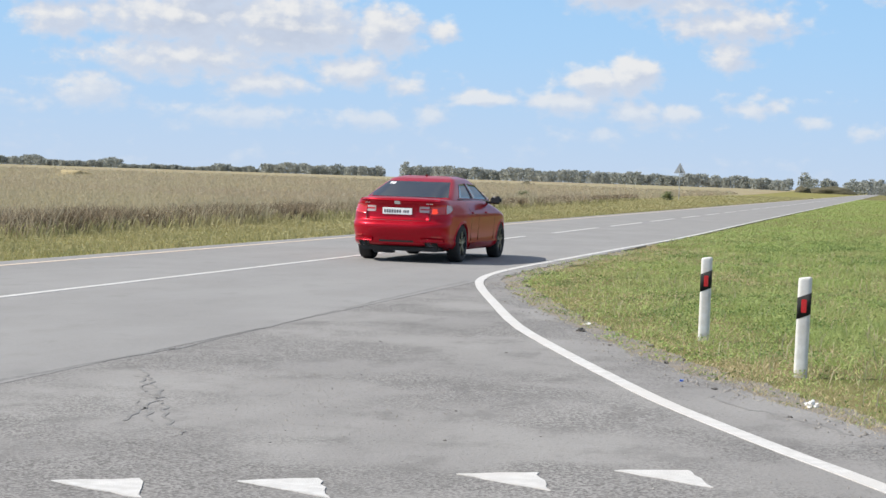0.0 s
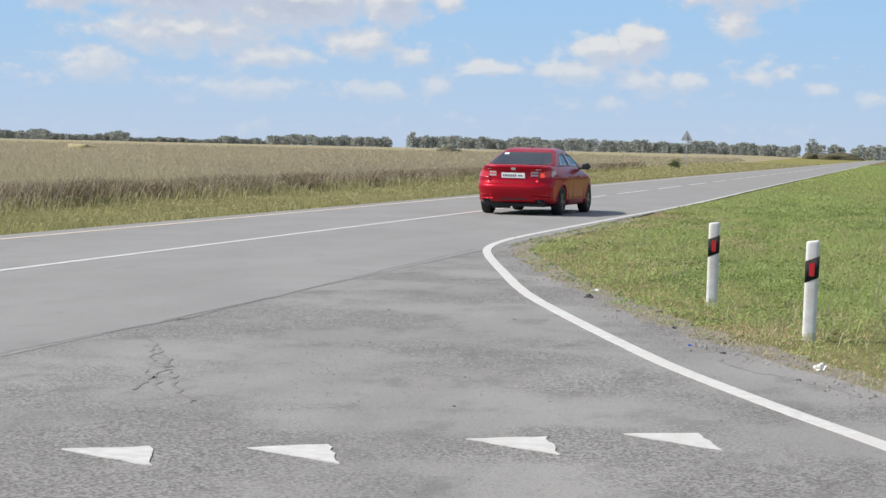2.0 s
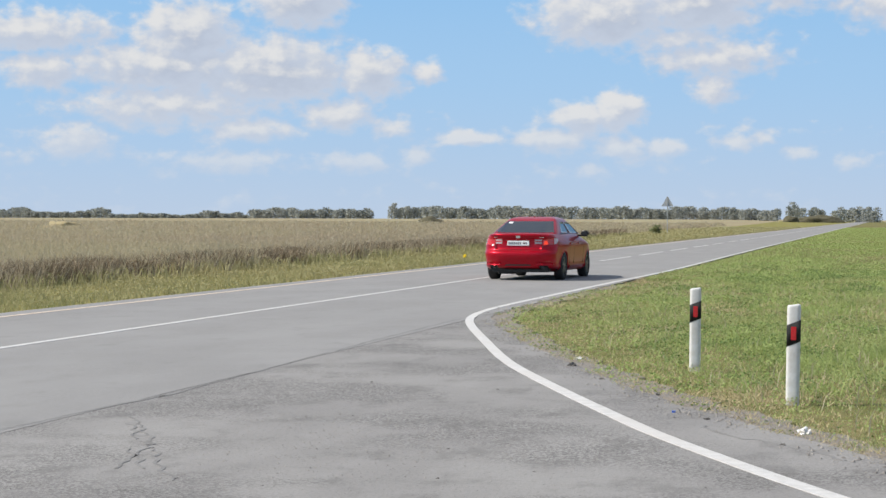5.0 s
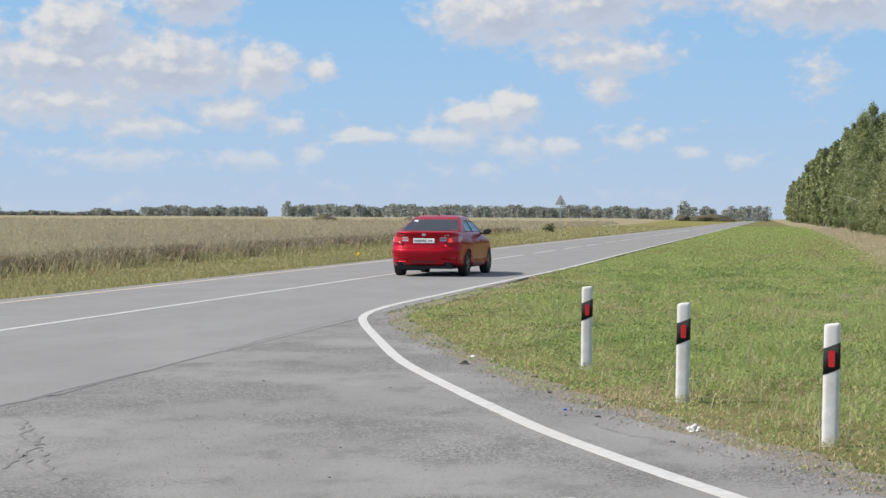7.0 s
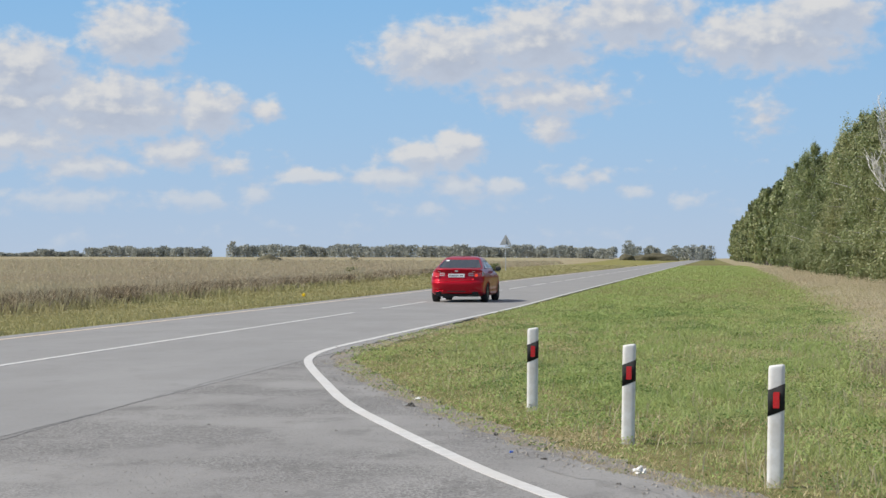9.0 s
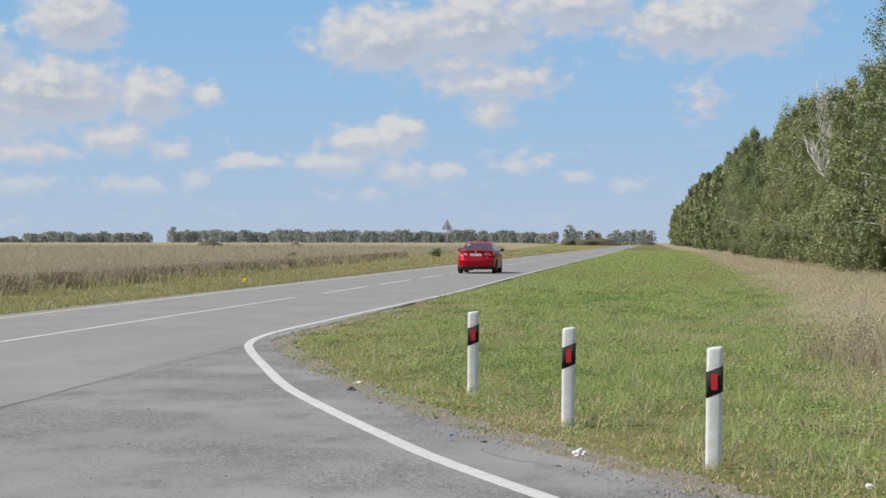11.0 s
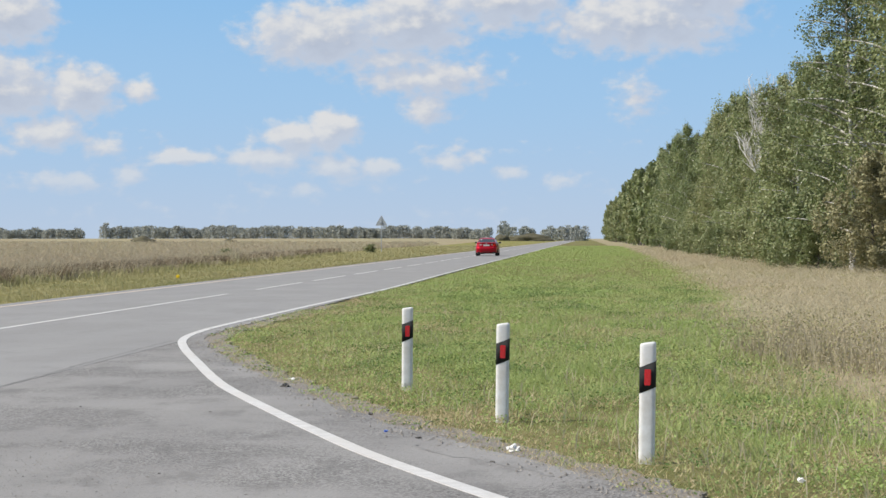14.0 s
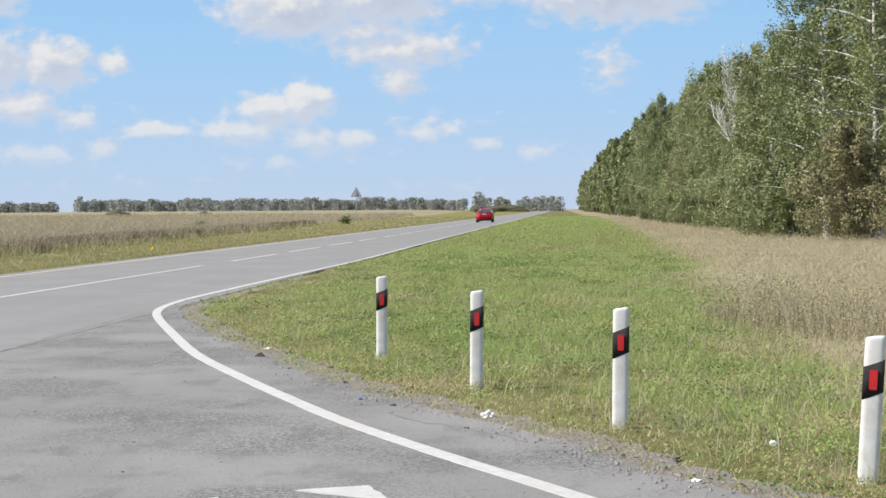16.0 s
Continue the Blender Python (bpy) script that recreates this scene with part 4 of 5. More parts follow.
def mound(name, size, mat, seed, label, at, weeds=None):
    bm = bmesh.new()
    bmesh.ops.create_icosphere(bm, subdivisions=4, radius=1.0)
    for v in bm.verts:
        k = 1 + 0.25 * noise.noise(v.co * 1.6 + Vector((seed, 0, 0))) + 0.1 * noise.noise(v.co * 5)
        v.co = Vector((v.co.x * size[0] * k, v.co.y * size[1] * k, max(-0.1, v.co.z * size[2] * k)))
    ob = part(name, bm, mat, smooth=True)
    ob.location = at
    return tagged(ob, label, "heap")


def build_distance():
    far_trees("far_wood", [(-14.72, -2.95, 6.9)], 1000, "long distant belt of green trees, greyed by painted haze", 3)
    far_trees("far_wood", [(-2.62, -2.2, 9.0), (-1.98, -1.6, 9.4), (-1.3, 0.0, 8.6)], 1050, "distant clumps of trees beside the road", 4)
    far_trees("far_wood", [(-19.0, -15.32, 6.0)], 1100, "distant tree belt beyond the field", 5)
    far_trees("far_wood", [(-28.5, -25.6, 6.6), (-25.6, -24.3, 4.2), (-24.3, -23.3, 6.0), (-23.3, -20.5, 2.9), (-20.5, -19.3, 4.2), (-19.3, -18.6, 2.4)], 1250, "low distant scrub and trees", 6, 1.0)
    mound("soil_heap", (3.0, 2.5, 1.6), M_HEAP, 1.0, "dark weed-grown soil heap in the dry field", (-95, 395, 0.2))
    mound("soil_heap", (1.5, 1.4, 1.1), M_HEAP, 4.0, "small dark soil heap in the dry field", (-82, 425, 0.25))
    mound("straw_heap", (2.8, 2.0, 0.95), M_STRAW, 2.0, "pale yellow straw heap in the dry field", (-113.5, 247, 0.0))
    mound("earth_bank", (11.0, 4.0, 3.2), M_HEAP, 7.0, "long dark earth bank beside the far road", (-27.0, 900, 0.1))
    mound("earth_bank", (4.0, 3.0, 3.0), M_HEAP, 9.0, "small dark earth bank beside the far road", (-40.0, 890, 0.2))
    bush = tree(91, 1.5, 0.75, 700, 0.16, M_LEAF_DEEP, M_BARK_DARK, 0.05, 0.3, "dark green bush at the edge of the field", "bush", 22)
    bush.location = (-20.7, 178, 0)
    bush.scale = (0.8, 0.8, 0.6)
    small = copy_thing(bush, pose(-23.5, 120, 0, 0, 0, 60))
    small.scale = (0.7, 0.7, 0.55)


# ---- road furniture and litter ----
def delineator():
    """Roadside post: hollow-backed plastic blade with a slanted cap, black band and red reflector."""
    ob = new("delineator_post")
    w, d, h = 0.106, 0.075, 0.764
    slope = 0.022

    def rounded(grow):
        """Plan outline: flat-backed blade with a gently bowed, round-cornered front."""
        ring = []
        for k in range(28):
            a = 2 * math.pi * k / 28
            c, q = math.cos(a), math.sin(a)
            ring.append((math.copysign(abs(c) ** 0.55, c) * (w / 2 + grow), math.copysign(abs(q) ** 0.7, q) * (d / 2 + grow)))
        return ring

    verts, count = [], 0
    levels = [(-0.25, 1.0, 0.0), (0.2, 1.0, 0.0), (h - 0.03, 1.0, 0.2), (h - 0.012, 0.98, 0.25), (h - 0.003, 0.9, 0.25), (h, 0.7, 0.25)]
    for z, k, q in levels:
        ring = rounded(0.0)
        count = len(ring)
        verts += [(x * k, y * k, z + q * slope * x / (w / 2)) for x, y in ring]
    faces = grid_faces(len(levels), count, True) + [tuple(range(len(verts) - count, len(verts)))]
    part("blade", (verts, faces), M_POST, ob, smooth=True)
    verts = [(x, y, z + slope * x / (w / 2)) for z, g in ((0.455, 0.0), (0.455, 0.0015), (0.625, 0.0015), (0.625, 0.0)) for x, y in rounded(g)]
    part("band", (verts, grid_faces(4, count, True)), M_BLACK, ob, "slanted black band", smooth=True)
    part("reflector", box(0.042, 0.012, 0.105, (0.0, -d / 2 - 0.006, 0.54), 0.004), M_REFLECTOR, ob, "red rectangular reflector")
    return tagged(ob, "white plastic roadside post with slanted black band and red reflector", "roadside post", "posts round the junction corner")


def build_furniture():
    first = delineator()
    first.matrix_basis = pose(-1.72, 17.86, 0.0, 0, 0.4, 6)
    for x, y, z, ry, rz in ((-0.67, 14.83, -0.01, 0.8, 2), (0.39, 12.17, -0.01, 0.8, -2), (1.59, 9.74, -0.03, 3.4, -8)):
        copy_thing(first, pose(x, y, z, 0, ry, rz))
    sign = new("warning_sign")
    part("pole", cone(0.038, 0.038, 3.2, Matrix.Translation((0, 0, 1.6)), 12), M_ZINC, sign)
    a, b = 0.52, 0.9
    tri = []
    for cx, cz, ang in ((0, 3.72, 90), (-a, 2.82, 210), (a, 2.82, 330)):
        for k in (-50, 0, 50):
            w = radians(ang + k)
            tri.append((cx + 0.06 * math.cos(w) * 0.9, cz + 0.06 * math.sin(w) - 0.06))
    bm = bmesh.new()
    vs = [bm.verts.new((x, 0.045, z)) for x, z in tri]
    f = bm.faces.new(vs)
    res = bmesh.ops.extrude_face_region(bm, geom=[f])
    bmesh.ops.translate(bm, verts=[v for v in res["geom"] if isinstance(v, bmesh.types.BMVert)], vec=(0, 0.02, 0))
    part("plate", bm, M_ZINC, sign, "grey back of a triangular plate")
    for z in (2.95, 3.3):
        part("clamp", box(0.3 if z < 3.1 else 0.18, 0.02, 0.04, (0, 0.035, z), 0.004), M_ZINC, sign)
    tagged(sign, "triangular road sign seen from its grey back on a pole", "road sign")
    sign.location = (-20.6, 187, 0)
    # litter on the verge
    def crumple(name, size, mat, seed, at, label):
        bm = bmesh.new()
        bmesh.ops.create_icosphere(bm, subdivisions=3, radius=1.0)
        for v in bm.verts:
            k = 0.75 + 0.6 * noise.noise(v.co * 1.9 + Vector((seed, seed, 0))) + 0.25 * noise.noise(v.co * 6)
            v.co = Vector((v.co.x * size[0] * k, v.co.y * size[1] * k, max(0, (v.co.z + 0.5) * size[2] * k)))
        ob = part(name, bm, mat)
        ob.location = at
        return tagged(ob, label, "litter" if mat is not M_STONE else "stone")

    crumple("paper_scrap", (0.055, 0.06, 0.035), M_PAPER, 1.0, (-0.49, 12.62, -0.01), "crumpled white paper scrap at the grass edge")
    crumple("paper_scrap", (0.03, 0.05, 0.012), M_PAPER, 2.0, (0.7, 9.6, -0.005), "flat white paper scrap on the gravel edge")
    crumple("paper_scrap", (0.025, 0.03, 0.02), M_PAPER, 3.0, (1.23, 10.82, 0.03), "small white paper scrap in the grass")
    crumple("paper_scrap", (0.05, 0.05, 0.02), M_PAPER, 4.0, (-2.98, 18.75, -0.01), "pale torn paper scrap on the crumbled edge")
    crumple("bottle_cap", (0.016, 0.022, 0.014), M_BLUE, 5.0, (-1.48, 13.72, -0.005), "small blue plastic scrap on the asphalt edge")
    crumple("flower", (0.07, 0.07, 0.09), M_YELLOW, 6.0, (-13.93, 62.9, 0.08), "yellow flower clump on the verge")
    r = random.Random(3)
    for x, y, s in ((-2.9, 17.82, 0.05), (-4.3, 15.6, 0.014), (-3.1, 15.2, 0.016), (-2.36, 9.9, 0.012), (-1.9, 10.3, 0.01), (-2.6, 11.2, 0.011), (-3.2, 9.4, 0.01), (-0.9, 9.9, 0.01), (-2.0, 12.6, 0.01),
                    (-3.7, 12.9, 0.01), (-1.2, 13.3, 0.025), (-0.6, 11.9, 0.022), (-1.75, 15.1, 0.025), (-2.4, 16.4, 0.028)):
        crumple("stone", (s, s * 1.2, s * 0.6), M_STONE, r.uniform(0, 50), (x, y, -0.006), "small dark stone lying on the asphalt")


# ---- the red saloon ----
CAR_Z = [0.20, 0.25, 0.30, 0.34, 0.38, 0.42, 0.46, 0.50, 0.54, 0.58, 0.62, 0.65, 0.67, 0.69, 0.72, 0.76, 0.80, 0.83, 0.86, 0.90, 0.95, 0.99, 1.02, 1.045, 1.06, 1.075]


def car_hull(z):
    """Rear end, front end and half width of the lower body at height z."""
    rear = np.interp(z, [0.20, 0.26, 0.32, 0.40, 0.47, 0.58, 0.64, 0.665, 0.695, 0.75, 0.82, 0.94, 1.02, 1.05, 1.075],
                     [-0.45, -0.88, -0.985, -1.0, -1.035, -1.065, -1.06, -1.035, -0.975, -0.955, -0.945, -0.945, -0.975, -0.98, -0.93])
    front = np.interp(z, [0.20, 0.5, 0.70, 0.80, 0.9, 0.98, 1.075], [3.62, 3.72, 3.68, 3.5, 3.1, 2.7, 2.2])
    half = np.interp(z, [0.20, 0.27, 0.33, 0.38, 0.5, 0.66, 0.80, 0.83, 0.9, 0.98, 1.04, 1.06, 1.075], [0.80, 0.885, 0.905, 0.89, 0.902, 0.915, 0.922, 0.912, 0.888, 0.856, 0.826, 0.805, 0.76])
    return float(rear), float(front), float(half)


def hull_taper(y, z):
    """Plan taper of the body towards both ends, with flared rear wings."""
    back = min(1.0, max(0.0, (0.55 - y) / 1.5))
    fore = min(1.0, max(0.0, (y - 2.3) / 1.4))
    flare = 0.012 * math.exp(-((y - 0.0) / 0.42) ** 2) * math.exp(-((z - 0.66) / 0.14) ** 2)
    return 1 - 0.075 * back * back * (3 - 2 * back) - 0.13 * fore * fore + flare


def car_cabin(z):
    rear = np.interp(z, [1.05, 1.1, 1.36, 1.41, 1.44], [-0.55, -0.45, 0.28, 0.45, 0.75])
    front = np.interp(z, [1.05, 1.38, 1.41, 1.44], [2.5, 1.65, 1.52, 1.3])
    half = np.interp(z, [1.05, 1.12, 1.34, 1.40, 1.425, 1.44], [0.79, 0.765, 0.63, 0.575, 0.50, 0.40])
    return float(rear), float(front), float(half)


def outline(shape, z, n, m, count=72):
    rear, front, half = shape(z)
    yc, a = (rear + front) / 2, (front - rear) / 2
    ring = []
    for k in range(count):
        w = 2 * math.pi * k / count
        c, s = math.cos(w), math.sin(w)
        # denser points at the corners
        x = math.copysign(abs(s) ** (2 / n), s)
        y = math.copysign(max(0.0, 1 - abs(x) ** n) ** (1 / m), c)
        ring.append((x * half, yc + y * a, z))
    return ring


def hull_half(y, z):
    """Half width of the lower body at y and z, with rounded corners in plan."""
    rear, front, half = car_hull(z)
    d, e = max(0.0, min(1.0, (y - rear) / 0.40)), max(0.0, min(1.0, (front - y) / 0.8))
    return half * hull_taper(y, z) * max(0.0, 1 - (1 - d) ** 2) ** 0.27 * max(0.0, 1 - (1 - e) ** 2) ** 0.3


def hull_ring(z):
    """Plan outline of the lower body at height z."""
    rear, front, half = car_hull(z)
    side = [(q * 0.80 * half, None) for q in (0, 0.12, 0.25, 0.38, 0.5, 0.62, 0.74, 0.86, 1.0)]
    start = rear_y(car_hull, 0.80 * half, z)
    side = [(x, rear_y(car_hull, x, z)) for x, _ in side]
    ys = [start + (rear + 0.4 - start) * q for q in (0.15, 0.3, 0.5, 0.75, 1.0)]
    first, last, n = rear + 0.4, front - 0.8, 96
    ys += [first + (last - first) * k / n for k in range(1, n + 1)]
    ys += [front - 0.8 * (1 - q) for q in (0.25, 0.5, 0.7, 0.85, 0.95, 1.0)]
    side += [(hull_half(y, z), y) for y in ys]
    return [(x, y, z) for x, y in side] + [(-x, y, z) for x, y in side[-2:0:-1]]


def rear_y(shape, x, z, n=5, m=16):
    rear, front, half = shape(z)
    if shape is car_hull:
        lo, hi = rear, rear + 0.6
        for _ in range(22):
            mid = (lo + hi) / 2
            lo, hi = (mid, hi) if hull_half(mid, z) < abs(x) else (lo, mid)
        return hi
    return (rear + front) / 2 - (front - rear) / 2 * max(0.0, 1 - abs(min(0.999, abs(x) / half)) ** n) ** (1 / m)


def side_x(shape, y, z, n=5, m=16):
    rear, front, half = shape(z)
    if shape is car_hull:
        return hull_half(y, z)
    return half * max(0.0, 1 - abs(min(0.999, abs(y - (rear + front) / 2) / ((front - rear) / 2))) ** m) ** (1 / n)


LOW, CAB = (5, 16), (6, 12)


def rear_patch(shape, e, x0, x1, z0, z1, out=0.006, slant=0.0, cols=10, rows=5):
    """A panel lying on the tail between x0..x1 and z0..z1, with its own thickness."""
    verts = []
    for o in (out, -0.02):
        for i in range(rows):
            z = z0 + (z1 - z0) * i / (rows - 1)
            for j in range(cols):
                k = j / (cols - 1)
                x = x0 + (x1 - x0) * k + slant * (i / (rows - 1))
                verts.append((x, rear_y(shape, x, z, *e) - o, z))
    n = rows * cols
    faces = grid_faces(rows, cols)
    rim = [j for j in range(cols)] + [i * cols + cols - 1 for i in range(1, rows)] + [n - 1 - j for j in range(1, cols)] + [i * cols for i in range(rows - 2, 0, -1)]
    faces += [(rim[i], rim[(i + 1) % len(rim)], rim[(i + 1) % len(rim)] + n, rim[i] + n) for i in range(len(rim))]
    return verts, faces


def side_patch(shape, e, corners, sign, out=0.006, steps=6):
    """A panel on the flank between four corners (y, z): rear low, front low, front high, rear high."""
    a, b, c, d = corners
    verts = []
    for o in (out, -0.02):
        for i in range(steps):
            v = i / (steps - 1)
            for j in range(steps):
                u = j / (steps - 1)
                y = (a[0] * (1 - u) + b[0] * u) * (1 - v) + (d[0] * (1 - u) + c[0] * u) * v
                z = (a[1] * (1 - u) + b[1] * u) * (1 - v) + (d[1] * (1 - u) + c[1] * u) * v
                verts.append((sign * (side_x(shape, y, z, *e) + o), y, z))
    n = steps * steps
    faces = grid_faces(steps, steps)
    rim = list(range(steps)) + [i * steps + steps - 1 for i in range(1, steps)] + [n - 1 - j for j in range(1, steps)] + [i * steps for i in range(steps - 2, 0, -1)]
    faces += [(rim[i], rim[(i + 1) % len(rim)], rim[(i + 1) % len(rim)] + n, rim[i] + n) for i in range(len(rim))]
    return verts, faces


def lamp_patch(s, out):
    """The tail lamp on the corner of the body: narrow inside, sweeping up and round the wing."""
    verts, rows, cols = [], 6, 12
    for o in (0.009 + out, -0.02):
        for i in range(rows):
            v = i / (rows - 1)
            for j in range(cols):
                u = j / (cols - 1)
                x = 0.565 + 0.225 * u - 0.012 * v
                z = (0.80 + 0.03 * u) * (1 - v) + (0.945 + 0.045 * u) * v
                verts.append((s * (x + o * u), rear_y(car_hull, x, z) - o, z))
    n = rows * cols
    rim = [j for j in range(cols)] + [i * cols + cols - 1 for i in range(1, rows)] + [n - 1 - j for j in range(1, cols)] + [i * cols for i in range(rows - 2, 0, -1)]
    faces = grid_faces(rows, cols) + [(rim[i], rim[(i + 1) % len(rim)], rim[(i + 1) % len(rim)] + n, rim[i] + n) for i in range(len(rim))]
    return verts, faces


def wheel(car, x, y, sign):
    ob = new("wheel")
    ob.parent = car
    ob.location = (x, y, 0.325)
    prof = [(-0.105, 0.215), (-0.112, 0.27), (-0.10, 0.312), (-0.07, 0.325), (0.07, 0.325), (0.10, 0.312), (0.112, 0.27), (0.105, 0.215)]
    verts, n = [], 36
    for px, pr in prof:
        for k in range(n):
            w = 2 * math.pi * k / n
            verts.append((px, pr * math.cos(w), pr * math.sin(w)))
    part("tyre", (verts, grid_faces(len(prof), n, True)), M_RUBBER, ob, smooth=True)
    bm = bmesh.new()
    turn = Matrix.Rotation(radians(90), 4, "Y")
    bmesh.ops.create_cone(bm, cap_ends=False, segments=32, radius1=0.222, radius2=0.222, depth=0.2, matrix=turn)
    bmesh.ops.create_cone(bm, cap_ends=True, segments=16, radius1=0.05, radius2=0.04, depth=0.05, matrix=Matrix.Translation((sign * 0.075, 0, 0)) @ turn)
    for k in range(5):
        for off in (-0.16, 0.16):
            m = Matrix.Rotation(2 * math.pi * k / 5 + off, 4, "X") @ Matrix.Translation((sign * 0.08, 0, 0.13)) @ Matrix.Diagonal((0.03, 0.028, 0.2, 1))
            bmesh.ops.create_cube(bm, size=1.0, matrix=m)
    part("rim", bm, M_RIM, ob, "five twin-spoke alloy rim")
    part("brake_disc", cone(0.15, 0.15, 0.02, turn, 24), M_TRIM, ob)
    return ob


def build_car():
    car = new("car")
    rings = [hull_ring(z) for z in CAR_Z]
    n = len(rings[0])
    verts = [v for ring in rings for v in ring]
    # crowned deck over the boot and the bonnet
    for k, dz in ((0.8, 0.012), (0.4, 0.022)):
        verts += [(x * k, (y - 0.6) * (0.9 + 0.1 * k) + 0.6, 1.075 + dz) for x, y, z in rings[-1]]

    def in_arch(face):
        c = sum((Vector(verts[i]) for i in face), Vector()) / len(face)
        return abs(c.x) > 0.5 and any((c.y - y0) ** 2 + (c.z - 0.325) ** 2 < 0.352 ** 2 for y0 in (0.0, 2.705))

    faces = [f for f in grid_faces(len(CAR_Z) + 2, n, True) if not in_arch(f)]
    faces.append(tuple(range(len(verts) - n, len(verts))))
    body = part("body", (verts, faces), M_PAINT, car, smooth=True)
    zs = [1.05, 1.1, 1.16, 1.22, 1.28, 1.33, 1.37, 1.40, 1.42, 1.435, 1.442]
    rings = [outline(car_cabin, z, *CAB) for z in zs]
    n = len(rings[0])
    verts = [(x, y, z + 0.028 * max(0.0, (z - 1.37) / 0.072)) for ring in rings for x, y, z in ring]
    faces = grid_faces(len(zs), n, True) + [tuple(range(len(verts) - n, len(verts)))]
    part("cabin", (verts, faces), M_PAINT, car, smooth=True)
    # glass
    wv, wf = [], []
    for o in (0.006, -0.02):
        for i in range(8):
            t = i / 7
            z = 1.10 + 0.265 * t
            for j in range(14):
                x = (j / 13 * 2 - 1) * (0.715 - 0.165 * t)
                wv.append((x, rear_y(car_cabin, x, z, *CAB) - o, z + o * 0.4))
    wf = grid_faces(8, 14)
    part("rear_window", (wv, wf), M_GLASS, car, "dark tinted rear window", smooth=True)
    part("sticker", rear_patch(car_cabin, CAB, -0.50, -0.40, 1.315, 1.35, 0.02, 0.01, 4, 3), M_PLATE, car, "small white sticker on the glass")
    for s in (1, -1):
        part("rear_door_window", side_patch(car_cabin, CAB, ((0.1, 1.10), (0.98, 1.09), (0.98, 1.355), (0.55, 1.335)), s), M_GLASS, car, smooth=True)
        part("front_door_window", side_patch(car_cabin, CAB, ((1.04, 1.09), (2.05, 1.07), (1.62, 1.33), (1.04, 1.355)), s), M_GLASS, car, smooth=True)
        part("window_trim", side_patch(car_cabin, CAB, ((0.0, 1.07), (2.2, 1.045), (2.2, 1.06), (0.0, 1.085)), s, 0.008), M_TRIM, car, "thin dark strip")
        for y0 in (0.42, 1.01, 2.12):
            part("door_gap", side_patch(car_hull, LOW, ((y0 + 0.12 * (y0 < 0.5), 0.36), (y0 + 0.008 + 0.12 * (y0 < 0.5), 0.36), (y0 + 0.008, 1.02), (y0, 1.02)), s, 0.002), M_TRIM, body)
        for y0 in (0.62, 1.55):
            part("door_handle", box(0.03, 0.2, 0.032, (s * 0.91, y0, 0.845), 0.01), M_PAINT, car, smooth=True)
        part("sill", side_patch(car_hull, LOW, ((0.42, 0.25), (2.3, 0.25), (2.3, 0.33), (0.42, 0.33)), s, 0.02), M_PAINT, car, smooth=True)
        # wheel wells: a rolled lip round the opening and a dark liner behind it
        for y0 in (0.0, 2.705):
            lip, liner = [], []
            for k in range(29):
                w = radians(-14 + 208 * k / 28)
                for rr, o in ((0.335, -0.03), (0.338, 0.008), (0.352, 0.011), (0.374, 0.008), (0.390, -0.003)):
                    yy, zz = y0 + rr * math.cos(w), 0.325 + rr * math.sin(w)
                    lip.append((s * (side_x(car_hull, yy, zz) + o), yy, zz))
                for x in (0.885, 0.52):
                    liner.append((s * x, y0 + 0.345 * math.cos(w), 0.325 + 0.345 * math.sin(w)))
            part("wheel_arch", (lip, grid_faces(29, 5)), M_PAINT, car, smooth=True)
            part("wheel_liner", (liner, grid_faces(29, 2)), M_TRIM, car)
        mirror = part("mirror", box(0.2, 0.12, 0.145, (s * 1.0, 1.86, 1.07), 0.04, 3), M_TRIM, car, "dark wing mirror", smooth=True)
        part("mirror_glass", box(0.15, 0.006, 0.095, (s * 1.0, 1.797, 1.07), 0.002), M_GLASS, mirror)
        part("mirror_foot", box(0.16, 0.06, 0.04, (s * 0.87, 1.9, 1.02), 0.012), M_TRIM, mirror)
        # tail lamps
        x0, x1 = (0.50, 0.83) if s > 0 else (-0.83, -0.50)
        tail = part("tail_lamp", lamp_patch(s, 0.0), M_LAMP_RED, car, "red tail lamp", smooth=True)
        if s > 0:
            part("indicator", rear_patch(car_hull, LOW, 0.585, 0.70, 0.825, 0.915, 0.012, 0.01, 6, 4), M_LAMP_LIT, tail, "orange-red glowing indicator lens")
        part("lamp_flank", side_patch(car_hull, LOW, ((-0.72, 0.83), (-0.50, 0.90), (-0.46, 0.96), (-0.72, 0.985)), s, 0.007), M_LAMP_CLEAR, tail, "clear lens wrapping the corner")
        part("reversing_lamp", rear_patch(car_hull, LOW, 0.385 if s > 0 else -0.545, 0.545 if s > 0 else -0.385, 0.845, 0.945, 0.008, 0.0, 6, 4), M_LAMP_CLEAR, tail, "clear whitish lens")
        part("lamp_bar", rear_patch(car_hull, LOW, 0.40 if s > 0 else -0.545, 0.545 if s > 0 else -0.40, 0.885, 0.91, 0.011, 0.0, 6, 3), M_LAMP_RED, tail)
        # exhaust and corner reflector
        part("bumper_cove", rear_patch(car_hull, LOW, 0.49 if s > 0 else -0.69, 0.69 if s > 0 else -0.49, 0.265, 0.34, 0.008, 0.0, 8, 3), M_TRIM, car, "dark cove round the exhaust", smooth=True)
        part("bumper_flare", rear_patch(car_hull, LOW, 0.42 if s > 0 else -0.79, 0.79 if s > 0 else -0.42, 0.355, 0.405, 0.03, 0.0, 12, 4), M_PAINT, car, smooth=True)
        pipe = part("exhaust_pipe", tube([(s * 0.58, -1.03, 0.31), (s * 0.58, -0.80, 0.31)], [0.042, 0.042], 16), M_CHROME, car)
